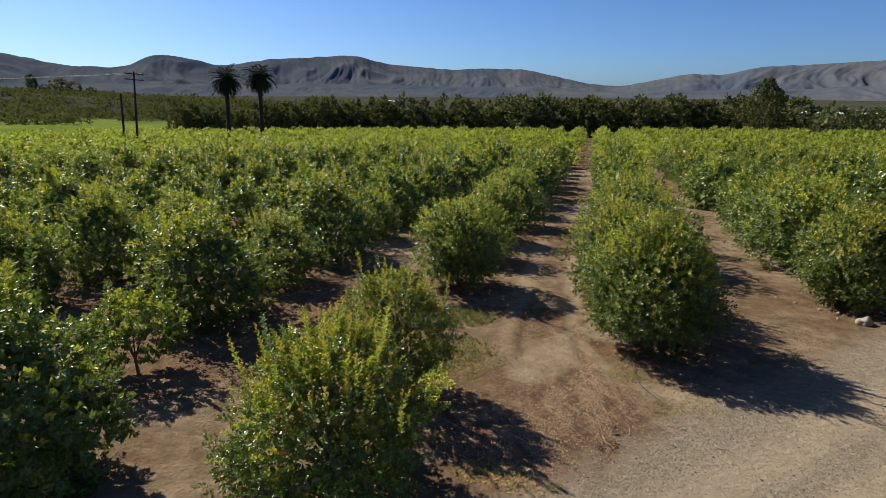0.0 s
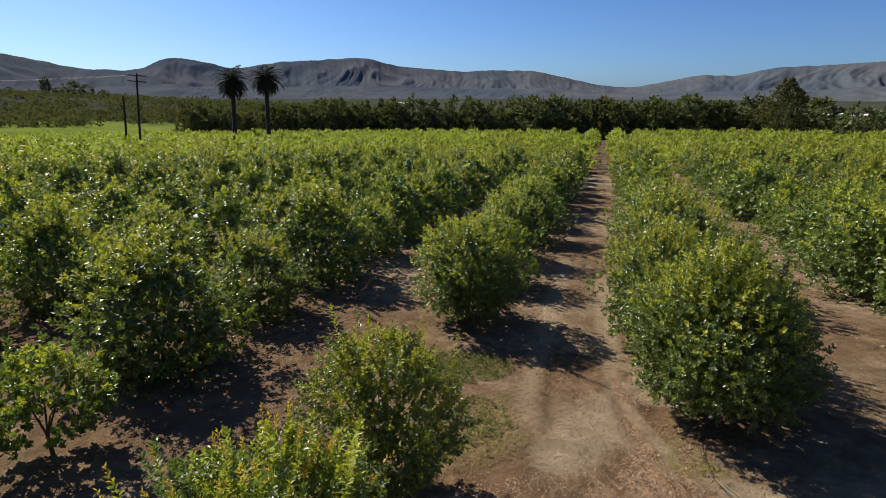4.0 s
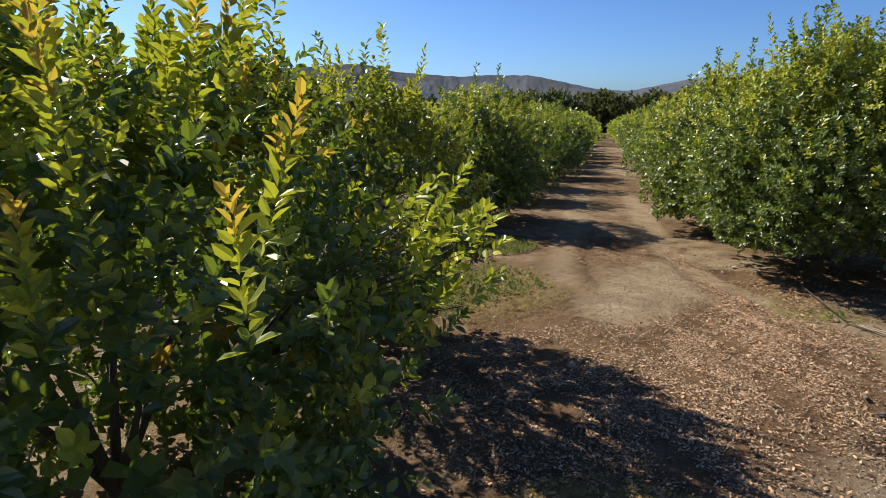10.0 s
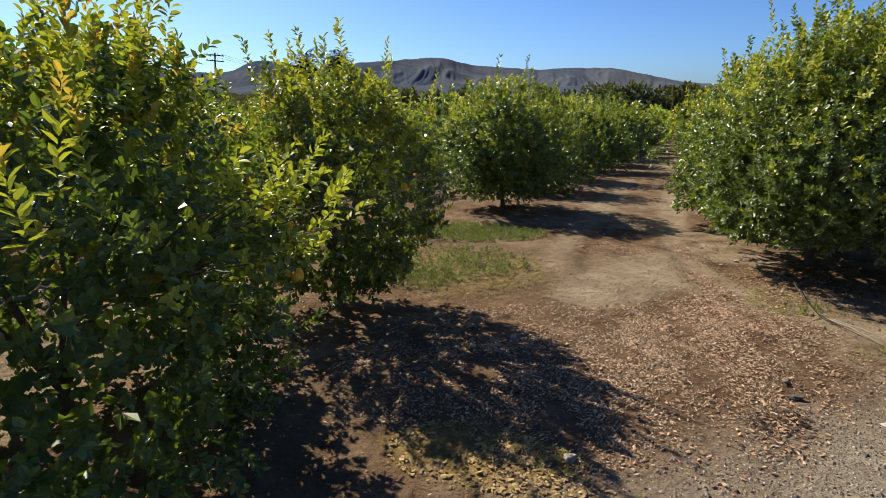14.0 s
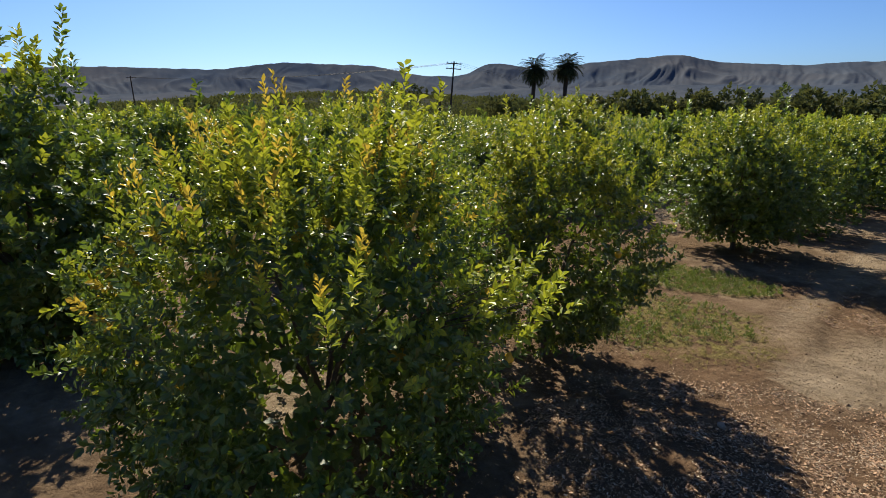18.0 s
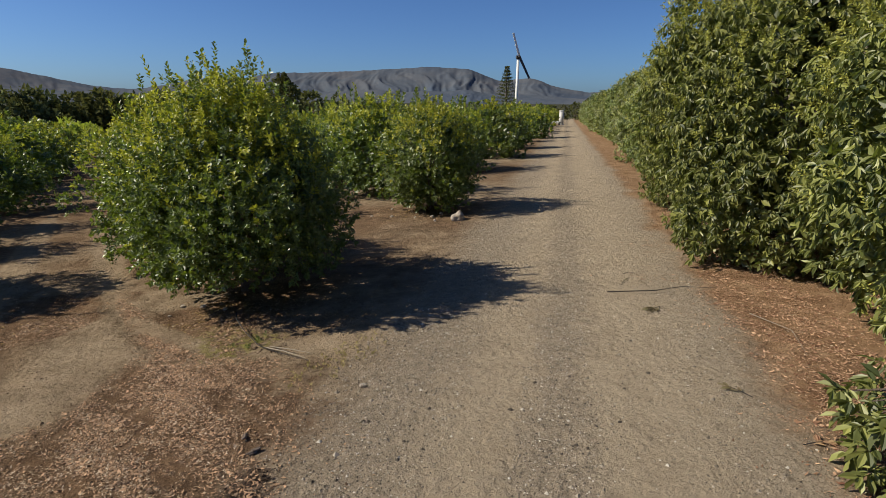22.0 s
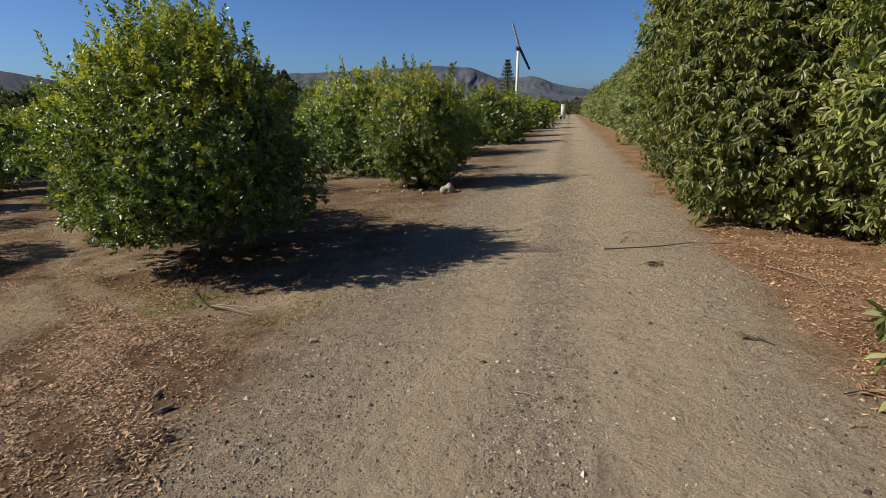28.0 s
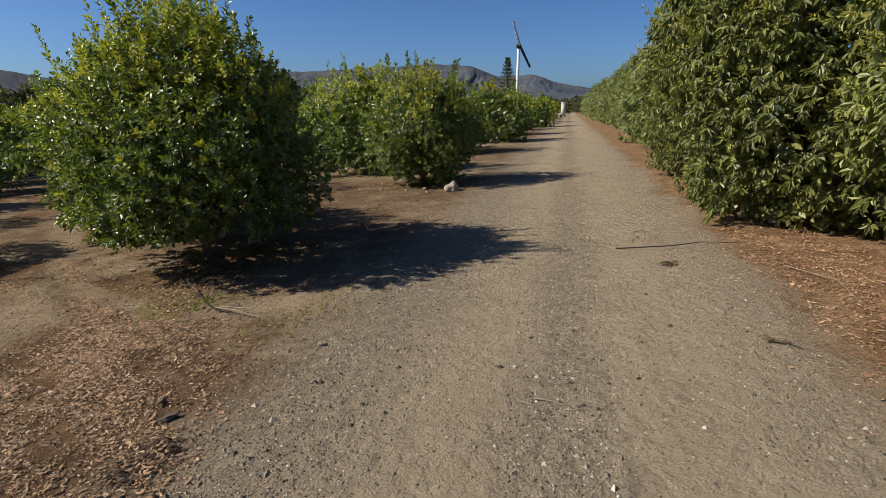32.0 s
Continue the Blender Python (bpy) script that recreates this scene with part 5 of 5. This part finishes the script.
fallen("dark_mulch", 420, [(-0.15, -0.42, 0.24, 0.13, 40, 3), (-0.12, -0.42, 0.36, 0.2, 40, 1)], 0.026, 0.5, strewn("mulch", [(0.0, (0.022, 0.015, 0.011)), (0.7, (0.06, 0.042, 0.03)), (1.0, (0.14, 0.10, 0.07))]), 16, "small patch of dark rotted mulch", False)


def gravel(name, n, where, size, seed, label, mat=STONES, category="gravel"):
    x, y, z, g = scatter(n, where, seed)
    oct_v = np.array([[1, 0.2, 0], [0.1, 0.9, 0], [-0.9, -0.1, 0], [0.1, -0.9, 0], [0.05, 0.05, 0.75]])
    oct_f = np.array([[0, 1, 4], [1, 2, 4], [2, 3, 4], [3, 0, 4]])
    r = size * np.exp(g.normal(-0.2, 0.45, n))
    v = oct_v[None] * (1 + g.normal(0, 0.22, (n, 5, 3)) * 0.7) * r[:, None, None]
    a = g.uniform(0, 6.28, n)
    v = np.stack([v[..., 0] * np.cos(a)[:, None] - v[..., 1] * np.sin(a)[:, None], v[..., 0] * np.sin(a)[:, None] + v[..., 1] * np.cos(a)[:, None], v[..., 2]], -1)
    v = v + np.stack([x, y, z], -1)[:, None] - np.array([0, 0, 0.1])[None, None] * r[:, None, None]
    f = (oct_f[None] + 5 * np.arange(n)[:, None, None]).reshape(-1, 3)
    return tagged(new(name, fast_mesh(name, v.reshape(-1, 3), f, [mat])), label, category, kind="stuff")


LANE_BED = [(*beside_lane(a, u), 2.6, half, 46, w) for a, u, half, w in ((-2, 0.9, 0.7, 3), (1, 0.8, 0.75, 6), (4, 0.9, 0.7, 4), (8, 1.0, 0.8, 3), (-2, 2.4, 0.4, 2), (1, 2.4, 0.35, 3), (4, 2.4, 0.35, 2),
            (1, 3.9, 0.5, 1.2), (4, 3.9, 0.5, 1), (-1, 2.2, 2.0, 2), (3, 2.2, 2.0, 2.5), (8, 2.2, 1.9, 2))]
gravel("lane_gravel", 42000, LANE_BED, 0.0082, 8, "loose grey-brown gravel on the lane")
gravel("coarse_gravel", 900, LANE_BED, 0.010, 9, "coarser loose stones among the gravel")


SOIL = strewn("soil_crumb", [(0.0, (0.10, 0.066, 0.040)), (0.5, (0.18, 0.125, 0.078)), (1.0, (0.29, 0.215, 0.14))])
gravel("soil_crumbs", 8000, [(-0.8, 2.6, 2.2, 1.5, 30, 4), (0.8, 2.6, 1.4, 0.9, 40, 4), (-1.6, 0.2, 2.3, 1.8, 30, 4), (-0.2, 4.2, 1.2, 1.6, 0, 2), (-2.4, 7.0, 1.6, 3.0, 0, 2), (4.0, 7.4, 2.4, 1.6, 40, 2)], 0.009, 10,
       "loose crumbs of brown soil", SOIL, "soil")


def weeds(name, n, where, seed, leaf, mat, label):
    x, y, z, g = scatter(n, where, seed)
    base = np.stack([x, y, z], -1)
    way = np.stack([g.normal(0, 0.5, n), g.normal(0, 0.5, n), np.ones(n)], -1)
    v, f = leafy(g, base, way, np.full(n, leaf * 1.1), 6, leaf, 0.35, quad=False)
    return tagged(new(name, fast_mesh(name, v, f, [mat])), label, "weeds", kind="stuff")


weeds("weeds", 1500, [(-4.3, 4.6, 1.3, 0.8, 20, 4), (-3.7, 2.6, 1.0, 0.9, 0, 1.2), (0.5, 2.2, 0.35, 0.12, 20, 0.06), (-4.2, 1.6, 0.8, 0.5, 0, 1)], 12, 0.05, WEED, "low patch of green weeds between the trees")
weeds("thin_grass", 700, [(-3.6, 2.2, 1.3, 1.2, 0, 4), (1.2, 1.2, 0.8, 0.3, 30, 0.6), (-2.0, -1.45, 0.45, 0.25, 20, 0.25), (-1.45, -1.5, 0.25, 0.15, 0, 0.5), (-0.93, -1.71, 0.12, 0.1, 0, 0.3)], 13, 0.03, STRAW, "thin straw-coloured growth on the soil")

# the low avocado branch that hangs towards the lane
bough = thing("avocado_bough", Matrix(), "low leafy avocado branch hanging out over the litter", "branch")
g = np.random.default_rng(77)
bx, by = beside_lane(2.0, 7.0)
hub_x, hub_y = beside_lane(0.75, 5.3)
root, fork = Vector((bx, by, top(bx, by) + 0.8)), Vector((hub_x, hub_y, top(hub_x, hub_y) + 0.55))
v, f = [], []
tube(v, f, [root, root.lerp(fork, 0.5) + Vector((0, 0, 0.12)), fork], [0.05, 0.035, 0.026], 7)
part("limb", quads_mesh("limb", (v, f), BARK), bough)
tips, ways = [], []
for k in range(84):
    a, e, r = 2.4 * k, g.uniform(-0.9, 1.0), g.uniform(0.6, 1.0)
    x, y = beside_lane(0.52 + 0.60 * r * math.cos(a), 5.10 + 0.74 * r * math.sin(a))
    tip = Vector((x, y, top(x, y) + 0.46 + 0.28 * e - 0.10 * max(0, math.sin(-a))))
    v, f = [], []
    tube(v, f, [fork, fork.lerp(tip, 0.55) + Vector((0, 0, 0.05)), tip], [0.014, 0.008, 0.004], 5)
    part("twig", quads_mesh("twig", (v, f), BARK), bough)
    tips.append(tip), ways.append((tip - fork).normalized() + Vector((0, 0, 0.1)))
v, f = leafy(g, np.array([tuple(q) for q in tips]), np.array([tuple(q) for q in ways]), np.full(len(tips), 0.12), 12, 0.125, 0.40, spread=1.35, droop=0.8, vary=0.4)
part("foliage", fast_mesh("foliage", v, f, [AVO]), bough)
